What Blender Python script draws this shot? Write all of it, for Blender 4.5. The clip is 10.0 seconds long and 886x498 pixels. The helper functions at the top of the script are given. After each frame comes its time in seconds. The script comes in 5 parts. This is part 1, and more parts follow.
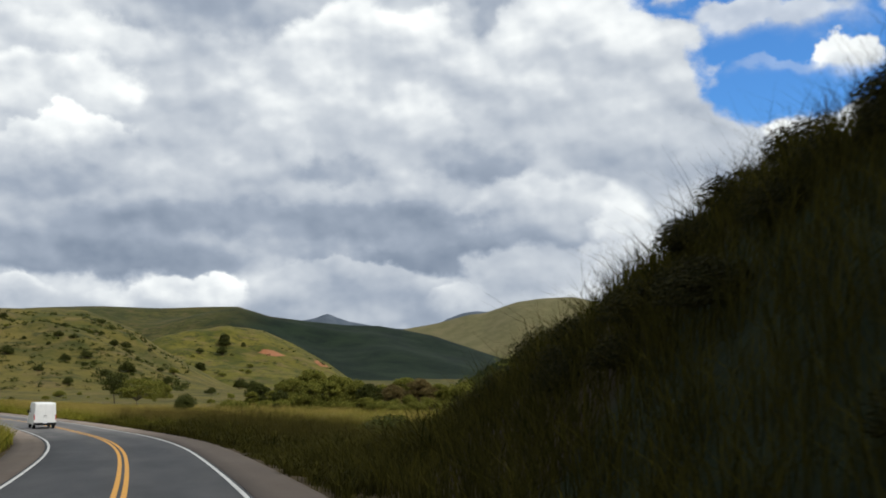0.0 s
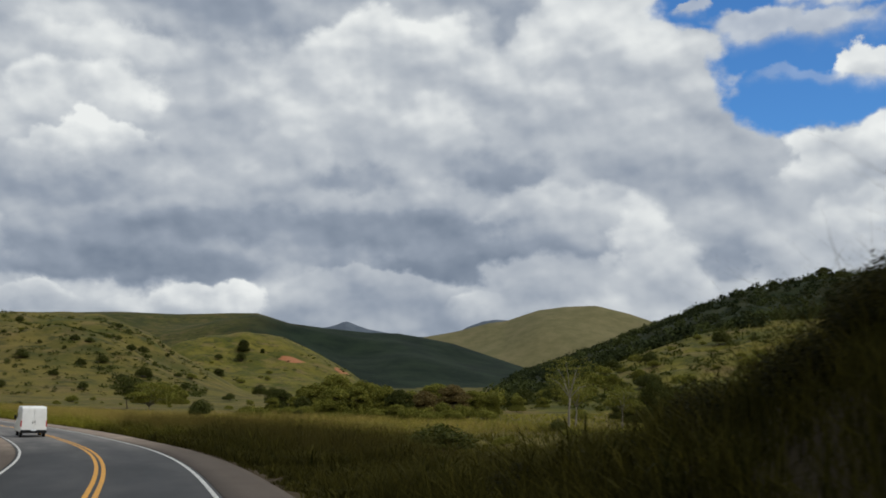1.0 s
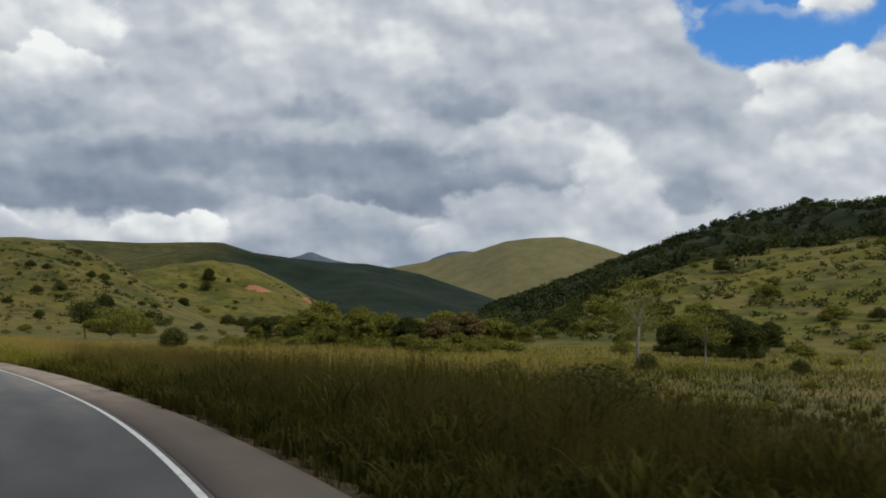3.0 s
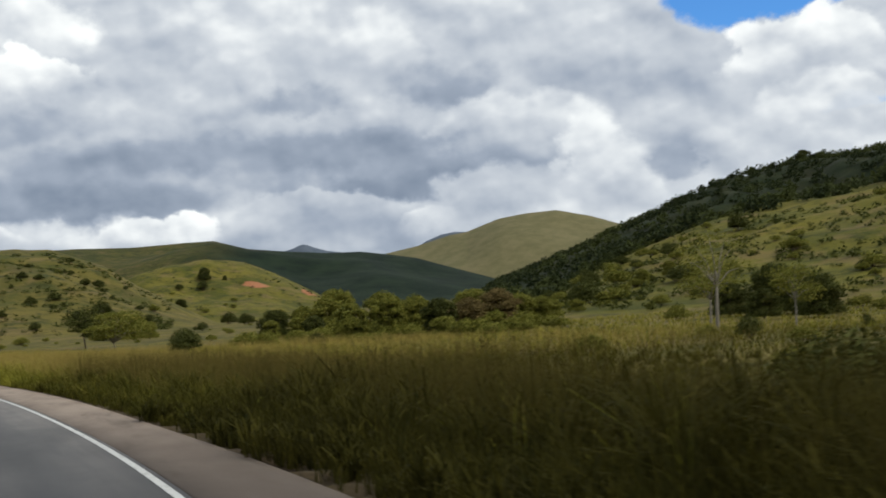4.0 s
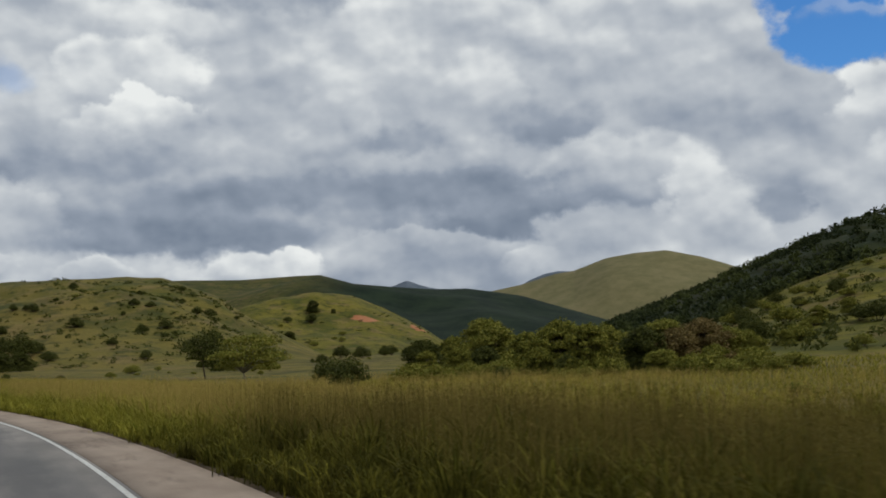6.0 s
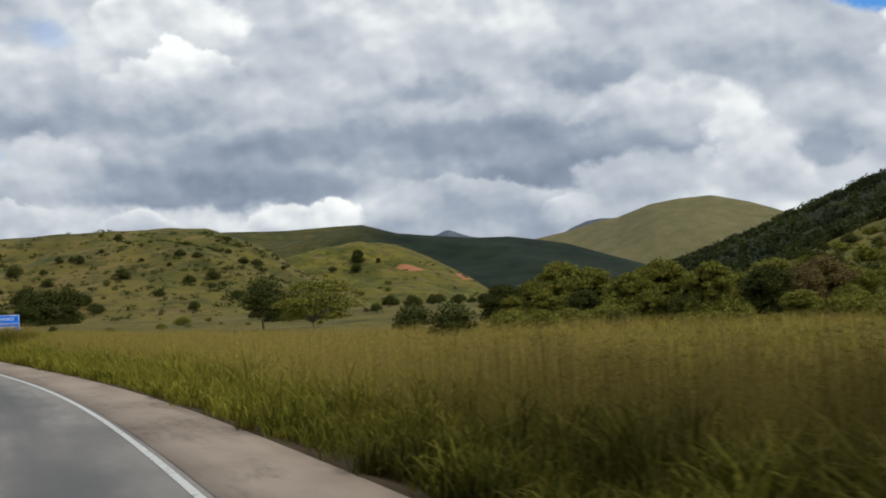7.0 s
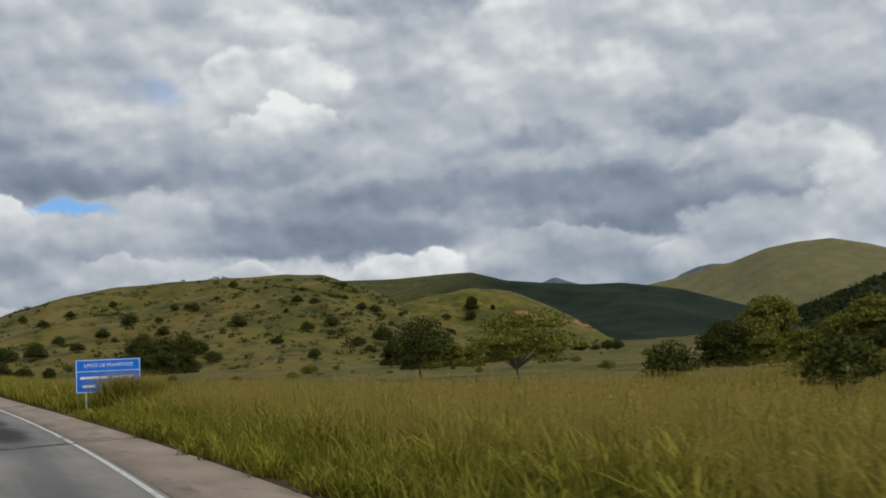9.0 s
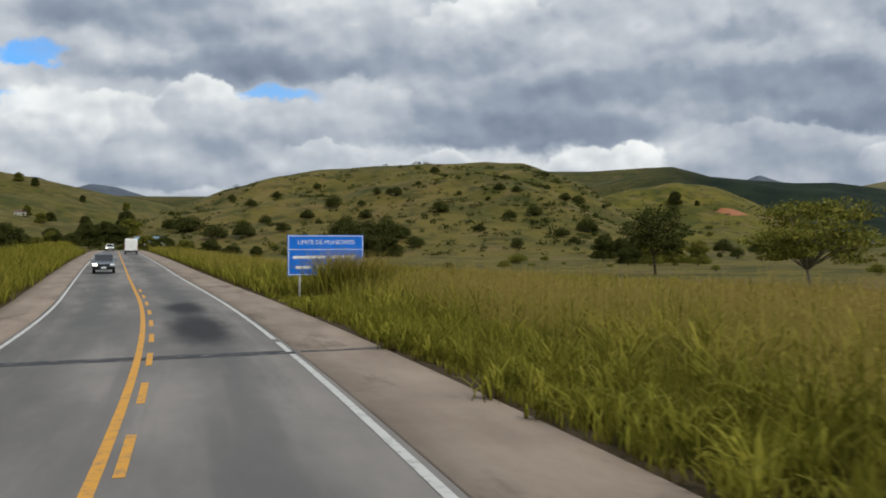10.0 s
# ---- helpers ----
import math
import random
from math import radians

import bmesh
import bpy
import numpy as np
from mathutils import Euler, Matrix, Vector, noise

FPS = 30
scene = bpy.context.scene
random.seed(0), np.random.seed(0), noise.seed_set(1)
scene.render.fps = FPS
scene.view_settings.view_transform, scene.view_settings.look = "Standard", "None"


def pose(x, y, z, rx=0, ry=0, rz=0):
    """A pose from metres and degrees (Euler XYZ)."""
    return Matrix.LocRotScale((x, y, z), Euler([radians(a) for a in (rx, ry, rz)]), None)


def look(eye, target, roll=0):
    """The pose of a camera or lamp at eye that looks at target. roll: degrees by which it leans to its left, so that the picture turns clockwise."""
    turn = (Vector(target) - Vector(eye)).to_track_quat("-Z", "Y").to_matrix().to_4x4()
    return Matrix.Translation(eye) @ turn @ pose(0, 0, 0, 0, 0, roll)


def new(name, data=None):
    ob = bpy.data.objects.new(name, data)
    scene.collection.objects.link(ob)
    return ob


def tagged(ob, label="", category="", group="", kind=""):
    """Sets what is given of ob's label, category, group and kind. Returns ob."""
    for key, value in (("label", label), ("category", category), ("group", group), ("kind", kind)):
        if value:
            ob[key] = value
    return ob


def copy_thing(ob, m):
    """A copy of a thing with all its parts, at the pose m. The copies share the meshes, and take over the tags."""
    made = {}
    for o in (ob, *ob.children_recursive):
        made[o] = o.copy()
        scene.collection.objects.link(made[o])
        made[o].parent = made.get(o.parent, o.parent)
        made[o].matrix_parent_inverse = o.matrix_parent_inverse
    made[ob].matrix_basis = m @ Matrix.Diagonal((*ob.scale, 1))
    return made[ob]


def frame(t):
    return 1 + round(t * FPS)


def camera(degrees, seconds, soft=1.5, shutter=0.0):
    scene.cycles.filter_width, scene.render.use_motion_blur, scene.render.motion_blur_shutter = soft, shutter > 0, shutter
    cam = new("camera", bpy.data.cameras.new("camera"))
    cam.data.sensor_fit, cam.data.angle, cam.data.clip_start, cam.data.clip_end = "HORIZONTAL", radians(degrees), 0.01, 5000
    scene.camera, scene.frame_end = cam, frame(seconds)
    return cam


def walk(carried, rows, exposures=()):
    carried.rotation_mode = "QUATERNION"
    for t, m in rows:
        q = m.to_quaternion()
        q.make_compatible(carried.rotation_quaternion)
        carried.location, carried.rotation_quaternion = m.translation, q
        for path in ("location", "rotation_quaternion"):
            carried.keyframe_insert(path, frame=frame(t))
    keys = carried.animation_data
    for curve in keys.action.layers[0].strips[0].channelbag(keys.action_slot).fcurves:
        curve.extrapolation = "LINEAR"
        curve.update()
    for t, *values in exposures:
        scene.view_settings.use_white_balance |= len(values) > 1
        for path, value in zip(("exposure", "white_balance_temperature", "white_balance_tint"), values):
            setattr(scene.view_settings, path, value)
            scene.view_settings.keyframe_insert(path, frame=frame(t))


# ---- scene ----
cam = camera(43.23, 10.0, 1.8, 0.2)
PATH = [
    (0, pose(0.33, 0.06, 2.41, 96.92, -0.31, -0.53)),
    (0.5, pose(-1.15, 8.37, 2.20, 96.58, 0.59, -0.71)),
    (1, pose(-2.73, 16.62, 2.01, 97.35, -0.75, 0.40)),
    (1.5, pose(-4.58, 24.77, 1.83, 95.85, 0.19, 0.35)),
    (2, pose(-6.63, 32.82, 1.68, 93.52, -0.29, 0.72)),
    (2.5, pose(-8.83, 40.79, 1.55, 94.95, -1.55, -1.21)),
    (2.7, pose(-9.77, 43.94, 1.50, 94.50, -1.22, -1.38)),
    (3.8, pose(-15.12, 61.09, 1.24, 93.30, 1.30, -2.29)),
    (4, pose(-16.11, 64.17, 1.19, 92.98, 3.41, -1.66)),
    (4.5, pose(-18.69, 71.81, 1.06, 92.49, 4.90, 0.19)),
    (5, pose(-21.40, 79.35, 0.91, 96.51, 6.77, 0.23)),
    (5.5, pose(-24.17, 86.83, 0.77, 98.03, 4.78, 2.44)),
    (5.7, pose(-25.32, 89.78, 0.72, 96.09, 2.19, 3.24)),
    (6.8, pose(-32.10, 105.74, 0.47, 94.18, 2.31, 4.23)),
    (7, pose(-33.40, 108.59, 0.43, 92.70, 2.65, 5.53)),
    (7.5, pose(-36.72, 115.64, 0.36, 92.01, 1.33, 7.45)),
    (8, pose(-40.19, 122.57, 0.29, 91.93, 1.73, 11.42)),
    (8.5, pose(-43.75, 129.39, 0.24, 94.46, 3.65, 12.37)),
    (9, pose(-47.41, 136.11, 0.19, 95.45, 2.87, 10.87)),
    (9.5, pose(-51.18, 142.71, 0.15, 92.66, 2.28, 17.51)),
    (10, pose(-55.06, 149.19, 0.12, 90.17, 0.35, 20.70)),
]
walk(cam, PATH, ((0.0, 0.1), (0.5, 0.0), (1.0, -0.22), (1.5, -0.2), (2.0, -0.1), (2.5, -0.18), (4.0, 0.1), (4.5, 0.2), (5.0, 0.0), (5.5, -0.34), (7.0, 0.02), (7.5, -0.03), (8.0, 0.1), (8.5, 0.1), (9.0, -0.26), (9.5, -0.17), (10.0, -0.08)))

# ---------------------------------------------------------------- road line
KNOT = (-60, 15, 35, 55, 75, 95, 115, 140, 170, 220, 260, 460)
HEADING = (9.3, 11.8, 14.4, 15.7, 18.8, 22.3, 24.8, 27.9, 33.2, 37.4, 37.2, 37.0)
GRADE = (-1.5, -1.33, -0.92, -0.79, -1.02, -0.99, -0.57, -0.38, -0.08, 0.9, 1.0, 0.4)
S = np.arange(-60.0, 461.0, 1.0)
TURN = np.radians(np.interp(S, KNOT, HEADING))
CX, CY = np.cumsum(-np.sin(TURN)), np.cumsum(np.cos(TURN))
CZ = np.cumsum(np.tan(np.radians(np.interp(S, KNOT, GRADE))))
CX, CY, CZ = CX - CX[60], CY - CY[60], CZ - CZ[60]
TILT = np.interp(S, (0, 60, 120, 180, 260), (0.028, 0.032, 0.023, 0.02, 0.0))


def road_at(s, lat):
    """The place on the road's surface s metres along it, lat metres right of its reference line; arrays too."""
    a = np.interp(s, S, TURN)
    return (np.interp(s, S, CX) + np.cos(a) * lat, np.interp(s, S, CY) + np.sin(a) * lat,
            np.interp(s, S, CZ) + np.interp(s, S, TILT) * lat)


def edge_right(s):
    """The shoulder's outer edge, narrower in the bend."""
    t = np.clip((np.asarray(s, float) - 92) / 30, 0, 1)
    return 4.0 + 0.27 * t * t * (3 - 2 * t)


def road_pose(s, lat, lift=0.0, turn=0.0):
    x, y, z = road_at(s, lat)
    return pose(float(x), float(y), float(z) + lift, 0, 0, math.degrees(float(np.interp(s, S, TURN))) + turn)


# ---------------------------------------------------------------- sky and sun
SUN_AZ, SUN_EL = 118.0, 44.0
world = bpy.data.worlds.new("sky")
scene.world = world
world.use_nodes = True
wt = world.node_tree
wt.nodes.clear()


def wmath(op, a, b=None, c=None, tree=None, clamp=False):
    n = (tree or wt).nodes.new("ShaderNodeMath")
    n.operation, n.use_clamp = op, clamp
    for i, v in enumerate((a, b, c)):
        if v is None:
            continue
        if isinstance(v, (int, float)):
            n.inputs[i].default_value = v
        else:
            (tree or wt).links.new(v, n.inputs[i])
    return n.outputs[0]


def wnoise(vec, scale, detail, rough, tree=None, distort=0.0):
    n = (tree or wt).nodes.new("ShaderNodeTexNoise")
    n.inputs["Scale"].default_value, n.inputs["Detail"].default_value = scale, detail
    n.inputs["Roughness"].default_value, n.inputs["Distortion"].default_value = rough, distort
    (tree or wt).links.new(vec, n.inputs["Vector"])
    return n.outputs["Fac"]


wc = wt.nodes.new("ShaderNodeTexCoord").outputs["Generated"]
wsep = wt.nodes.new("ShaderNodeSeparateXYZ")
wt.links.new(wc, wsep.inputs[0])
AZ = wmath("MULTIPLY", wmath("ARCTAN2", wsep.outputs[0], wsep.outputs[1]), 57.2958)
EL = wmath("MULTIPLY", wmath("ARCSINE", wsep.outputs[2]), 57.2958)


def chart(su, sv):
    n = wt.nodes.new("ShaderNodeCombineXYZ")
    wt.links.new(wmath("MULTIPLY", AZ, su), n.inputs[0])
    wt.links.new(wmath("MULTIPLY", EL, sv), n.inputs[1])
    return n.outputs[0]


def shifted(vec, du_, dv_):
    n = wt.nodes.new("ShaderNodeVectorMath")
    wt.links.new(vec, n.inputs[0])
    n.inputs[1].default_value = (du_, dv_, 0)
    return n.outputs[0]


MAIN = chart(0.19, 0.24)


def wpuff(vec, scale):
    """Rounded billows, about 0 to 1, brightest in the middle of each."""
    n = wt.nodes.new("ShaderNodeTexVoronoi")
    n.feature, n.normalize = "SMOOTH_F1", True
    for key, v in (("Scale", scale), ("Detail", 2.0), ("Roughness", 0.42), ("Lacunarity", 2.2), ("Smoothness", 0.35)):
        n.inputs[key].default_value = v
    wt.links.new(vec, n.inputs["Vector"])
    return wmath("SUBTRACT", 1.0, n.outputs["Distance"])


warp = wt.nodes.new("ShaderNodeTexNoise")
warp.inputs["Scale"].default_value, warp.inputs["Detail"].default_value = 2.2, 4
wt.links.new(MAIN, warp.inputs["Vector"])
bent = wt.nodes.new("ShaderNodeVectorMath")
bent.operation = "MULTIPLY_ADD"
wt.links.new(warp.outputs["Color"], bent.inputs[0])
bent.inputs[1].default_value = (0.16, 0.16, 0)
wt.links.new(MAIN, bent.inputs[2])
BENT = bent.outputs[0]
n_soft = wnoise(MAIN, 1.5, 5, 0.42)
n_lit = wnoise(shifted(MAIN, 0.07, 0.17), 1.5, 5, 0.42)
p_here, p_lit = wpuff(BENT, 1.5), wpuff(shifted(BENT, 0.05, 0.11), 1.5)
n_edge = wmath("ADD", wmath("MULTIPLY", n_soft, 0.6), wmath("MULTIPLY", wmath("SUBTRACT", 1.05, p_here), 0.45))
RELIEF = wmath("ADD", wmath("MULTIPLY", wmath("SUBTRACT", n_soft, n_lit), 0.5), wmath("MULTIPLY", wmath("SUBTRACT", p_here, p_lit), 0.72))
n_wide = wnoise(chart(0.07, 0.15), 1.5, 4, 0.5)
n_lump = wnoise(shifted(chart(0.1, 0.2), 3.7, 1.9), 2.0, 4, 0.42, distort=0.1)
n_wu = wnoise(shifted(chart(0.42, 0.5), 7.1, 2.2), 1.0, 5, 0.55)
n_wv = wnoise(shifted(chart(0.42, 0.5), 1.3, 8.4), 1.0, 5, 0.55)
WU = wmath("ADD", wmath("ADD", AZ, wmath("MULTIPLY", wmath("SUBTRACT", n_wide, 0.5), 3.0)), wmath("MULTIPLY", wmath("SUBTRACT", n_wu, 0.5), 3.4))
WV = wmath("ADD", wmath("ADD", EL, wmath("MULTIPLY", wmath("SUBTRACT", n_lump, 0.5), 1.0)), wmath("MULTIPLY", wmath("SUBTRACT", n_wv, 0.5), 2.2))

layer = bpy.data.node_groups.new("cloud_layer", "ShaderNodeTree")
for nm in ("Value", "Cover", "U", "V", "Edge", "Lump", "u0", "v0", "ru", "rv", "top", "bottom", "soft", "opacity", "target", "lean"):
    layer.interface.new_socket(nm, in_out="INPUT", socket_type="NodeSocketFloat")
for nm in ("Value", "Cover"):
    layer.interface.new_socket(nm, in_out="OUTPUT", socket_type="NodeSocketFloat")
gi, go = layer.nodes.new("NodeGroupInput").outputs, layer.nodes.new("NodeGroupOutput").inputs


def g(op, a, b=None, c=None, clamp=False):
    return wmath(op, a, b, c, layer, clamp)


du = g("DIVIDE", g("SUBTRACT", gi["U"], gi["u0"]), gi["ru"])
dv = g("DIVIDE", g("SUBTRACT", gi["V"], gi["v0"]), gi["rv"])
low = g("MULTIPLY", g("MINIMUM", dv, 0.0), 1.25)
dd = g("SQRT", g("ADD", g("MULTIPLY", du, du), g("POWER", g("ADD", g("MAXIMUM", dv, 0.0), g("MULTIPLY", low, -1.0)), 2.0)))
dd = g("ADD", dd, g("MULTIPLY", g("SUBTRACT", gi["Edge"], 0.5), 1.5))
softv = g("ADD", gi["soft"], g("MULTIPLY", g("MAXIMUM", g("MULTIPLY", g("MULTIPLY", dv, gi["lean"]), -1.0), 0.0), 0.6))
mask = g("DIVIDE", g("SUBTRACT", g("ADD", 1.0, softv), dd), g("MULTIPLY", softv, 2.0), clamp=True)
mask = g("MULTIPLY", g("MULTIPLY", g("MULTIPLY", mask, mask), g("SUBTRACT", 3.0, g("MULTIPLY", mask, 2.0))), gi["opacity"])
tone = g("ADD", g("MULTIPLY", g("ADD", dv, 0.7), 0.6), g("MULTIPLY", g("SUBTRACT", gi["Lump"], 0.5), 1.6), clamp=True)
shade = g("ADD", gi["bottom"], g("MULTIPLY", tone, g("SUBTRACT", gi["top"], gi["bottom"])))
val = g("ADD", gi["Value"], g("MULTIPLY", mask, g("SUBTRACT", shade, gi["Value"])))
cov = g("ADD", gi["Cover"], g("MULTIPLY", mask, g("SUBTRACT", gi["target"], gi["Cover"])))
hole = g("SUBTRACT", 1.0, gi["target"])
layer.links.new(g("ADD", g("MULTIPLY", val, gi["target"]), g("MULTIPLY", gi["Value"], hole)), go["Value"])
layer.links.new(cov, go["Cover"])

sky_state = [wmath("ADD", 0.38, wmath("MULTIPLY", n_lump, 0.58)), wmath("ADD", 1.0, 0.0)]


def cloud(u0, v0, ru, rv, top, bottom, soft, opacity, target):
    """One cloud, or with target 0 a gap to the blue: centre and half size in degrees, the tones of its top and base."""
    n = wt.nodes.new("ShaderNodeGroup")
    n.node_tree = layer
    for sock, src in zip(("Value", "Cover", "U", "V", "Edge", "Lump"), (*sky_state, WU, WV, n_edge, n_lump)):
        wt.links.new(src, n.inputs[sock])
    for sock, v in zip(("u0", "v0", "ru", "rv", "top", "bottom", "soft", "opacity", "target", "lean"),
                       (u0, v0, ru, rv, top, bottom, soft, opacity, target, 0.0 if target < 1 else 1.0 if top > 0.57 else -1.0)):
        n.inputs[sock].default_value = v
    sky_state[0], sky_state[1] = n.outputs["Value"], n.outputs["Cover"]


cloud(-11.1, 18.7, 5.6, 1.7, 0.50, 0.38, 0.50, 0.86, 1)
cloud(3.7, 19.1, 2.0, 2.2, 0.48, 0.41, 0.30, 0.76, 1)
cloud(-3.1, 16.8, 5.0, 2.5, 0.94, 0.62, 0.15, 0.97, 1)
cloud(-7.8, 14.4, 4.0, 2.5, 0.83, 0.60, 0.21, 0.86, 1)
cloud(-13.9, 14.9, 3.7, 2.3, 0.68, 0.55, 0.24, 0.76, 1)
cloud(9.0, 16.2, 6.0, 4.8, 0.82, 0.52, 0.11, 1.00, 1)
cloud(13.2, 12.7, 6.6, 3.6, 0.73, 0.48, 0.18, 0.97, 1)
cloud(-18.4, 16.1, 4.0, 2.0, 0.86, 0.62, 0.18, 0.92, 1)
cloud(-18.8, 13.9, 3.7, 2.0, 0.94, 0.67, 0.15, 0.92, 1)
cloud(18.8, 15.9, 4.9, 3.3, 0.00, 0.00, 0.11, 1.00, 0)
cloud(13.1, 19.3, 3.1, 1.5, 0.00, 0.00, 0.16, 1.00, 0)
cloud(23.0, 8.5, 1.4, 0.4, 0.00, 0.00, 0.24, 0.97, 0)
cloud(7.6, 15.7, 4.4, 5.5, 0.86, 0.58, 0.12, 0.97, 1)
cloud(17.2, 18.2, 3.7, 0.8, 0.76, 0.67, 0.21, 0.86, 1)
cloud(20.4, 16.2, 1.5, 1.0, 0.91, 0.70, 0.10, 1.00, 1)
cloud(17.8, 15.6, 2.6, 0.3, 0.73, 0.72, 0.40, 0.25, 1)
cloud(12.5, 19.3, 0.7, 0.5, 0.73, 0.67, 0.18, 0.76, 1)
cloud(-5.4, 10.9, 2.7, 0.8, 0.42, 0.36, 0.50, 0.86, 1)
cloud(2.3, 11.3, 2.8, 1.3, 0.44, 0.34, 0.40, 0.92, 1)
cloud(10.1, 11.4, 4.0, 2.0, 0.63, 0.50, 0.24, 0.76, 1)
cloud(-1.3, 12.9, 2.4, 2.0, 0.81, 0.62, 0.18, 0.86, 1)
cloud(-8.3, 11.5, 2.0, 2.0, 0.78, 0.60, 0.21, 0.76, 1)
cloud(-18.6, 11.5, 3.9, 1.7, 0.96, 0.58, 0.08, 1.00, 1)
cloud(-19.1, 9.7, 5.1, 0.8, 0.46, 0.41, 0.60, 0.76, 1)
cloud(-19.5, 7.8, 4.2, 1.3, 0.57, 0.43, 0.21, 0.86, 1)
cloud(-5.9, 8.3, 11.8, 1.3, 0.42, 0.17, 0.50, 0.92, 1)
cloud(5.8, 8.7, 3.7, 2.0, 0.76, 0.50, 0.15, 0.92, 1)
cloud(-17.0, 6.3, 7.6, 1.2, 0.42, 0.19, 0.40, 0.97, 1)
cloud(0.9, 6.6, 5.6, 1.0, 0.26, 0.10, 0.40, 0.97, 1)
cloud(-7.0, 7.0, 2.5, 1.0, 0.52, 0.38, 0.50, 0.76, 1)
cloud(-2.9, 3.9, 7.3, 1.4, 0.56, 0.42, 0.30, 0.92, 1)
cloud(-4.6, 5.4, 4.0, 0.8, 0.63, 0.48, 0.18, 0.86, 1)
cloud(2.3, 4.4, 2.4, 0.8, 0.78, 0.60, 0.15, 0.86, 1)
cloud(4.6, 5.7, 2.6, 1.3, 0.68, 0.54, 0.21, 0.86, 1)
cloud(-13.2, 4.3, 2.2, 0.9, 0.88, 0.58, 0.18, 0.95, 1)
cloud(-10.6, 4.6, 1.5, 1.0, 0.93, 0.62, 0.16, 0.95, 1)
cloud(-21.1, 4.2, 2.6, 0.8, 0.84, 0.56, 0.18, 0.95, 1)
cloud(-16.5, 4.0, 1.5, 0.7, 0.78, 0.60, 0.15, 0.97, 1)
cloud(10.1, 6.3, 2.0, 3.1, 0.84, 0.60, 0.18, 0.94, 1)
cloud(15.0, 5.6, 2.0, 1.3, 0.63, 0.54, 0.18, 0.76, 1)
cloud(13.3, 6.9, 1.6, 1.2, 0.46, 0.40, 0.25, 0.9, 1)
cloud(20.6, 10.7, 3.6, 2.6, 0.90, 0.55, 0.09, 1.00, 1)
cloud(21.1, 7.9, 3.3, 2.0, 0.82, 0.52, 0.14, 0.95, 1)
cloud(-24.9, 13.7, 1.1, 0.7, 0.00, 0.00, 0.70, 0.30, 0)
cloud(-29.6, 7.9, 2.6, 0.3, 0.00, 0.00, 0.50, 0.75, 0)
cloud(-40.8, 9.5, 1.7, 0.7, 0.00, 0.00, 0.24, 1.00, 0)
cloud(-42.8, 7.3, 1.7, 0.6, 0.00, 0.00, 0.24, 0.97, 0)
cloud(-35.0, 12.0, 5.9, 1.7, 0.56, 0.29, 0.40, 0.92, 1)
cloud(-30.2, 9.3, 7.6, 1.0, 0.44, 0.24, 0.50, 0.92, 1)
cloud(-36.8, 14.6, 4.4, 1.3, 0.68, 0.48, 0.24, 0.76, 1)
cloud(-36.7, 6.3, 3.2, 1.5, 0.84, 0.50, 0.09, 1.00, 1)
cloud(-32.7, 7.1, 2.4, 1.5, 0.84, 0.52, 0.09, 1.00, 1)
cloud(-29.7, 6.2, 4.6, 1.3, 0.72, 0.46, 0.12, 0.97, 1)
cloud(-24.3, 7.0, 2.6, 1.7, 0.73, 0.50, 0.18, 0.86, 1)
cloud(-26.7, 4.9, 2.0, 0.9, 0.74, 0.5, 0.12, 0.97, 1)
cloud(-33.8, 4.1, 5.0, 1.1, 0.56, 0.42, 0.18, 0.92, 1)
cloud(-40.5, 5.8, 2.9, 2.3, 0.86, 0.60, 0.12, 0.97, 1)
cloud(-40.8, 6.4, 1.7, 0.8, 0.86, 0.62, 0.12, 0.97, 1)

fine = wmath("ADD", sky_state[0], RELIEF, clamp=True)
ramp = wt.nodes.new("ShaderNodeValToRGB")
ramp.color_ramp.elements[0].position, ramp.color_ramp.elements[0].color = 0.1, (0.17, 0.22, 0.30, 1)
ramp.color_ramp.elements[1].position, ramp.color_ramp.elements[1].color = 0.95, (0.97, 1.0, 0.99, 1)
for at, col in ((0.42, (0.335, 0.39, 0.475, 1)), (0.68, (0.585, 0.63, 0.68, 1))):
    ramp.color_ramp.elements.new(at).color = col
wt.links.new(fine, ramp.inputs[0])
bg_cloud = wt.nodes.new("ShaderNodeBackground")
wt.links.new(ramp.outputs[0], bg_cloud.inputs[0])
bg_cloud.inputs[1].default_value = 1.0
nishita = wt.nodes.new("ShaderNodeTexSky")
nishita.sky_type, nishita.sun_disc = "NISHITA", False
nishita.sun_elevation, nishita.sun_rotation = radians(SUN_EL), radians(SUN_AZ)
nishita.ozone_density, nishita.dust_density, nishita.air_density = 3.0, 0.1, 1.0
tint = wt.nodes.new("ShaderNodeMix")
tint.data_type, tint.blend_type = "RGBA", "MULTIPLY"
tint.inputs["Factor"].default_value = 1.0
wt.links.new(nishita.outputs[0], tint.inputs["A"])
tint.inputs["B"].default_value = (0.45, 0.85, 1.25, 1)
bg_sky = wt.nodes.new("ShaderNodeBackground")
wt.links.new(tint.outputs["Result"], bg_sky.inputs[0])
bg_sky.inputs[1].default_value = 0.12
mixer, wout = wt.nodes.new("ShaderNodeMixShader"), wt.nodes.new("ShaderNodeOutputWorld")
wt.links.new(sky_state[1], mixer.inputs[0])
wt.links.new(bg_sky.outputs[0], mixer.inputs[1])
wt.links.new(bg_cloud.outputs[0], mixer.inputs[2])
wt.links.new(mixer.outputs[0], wout.inputs[0])

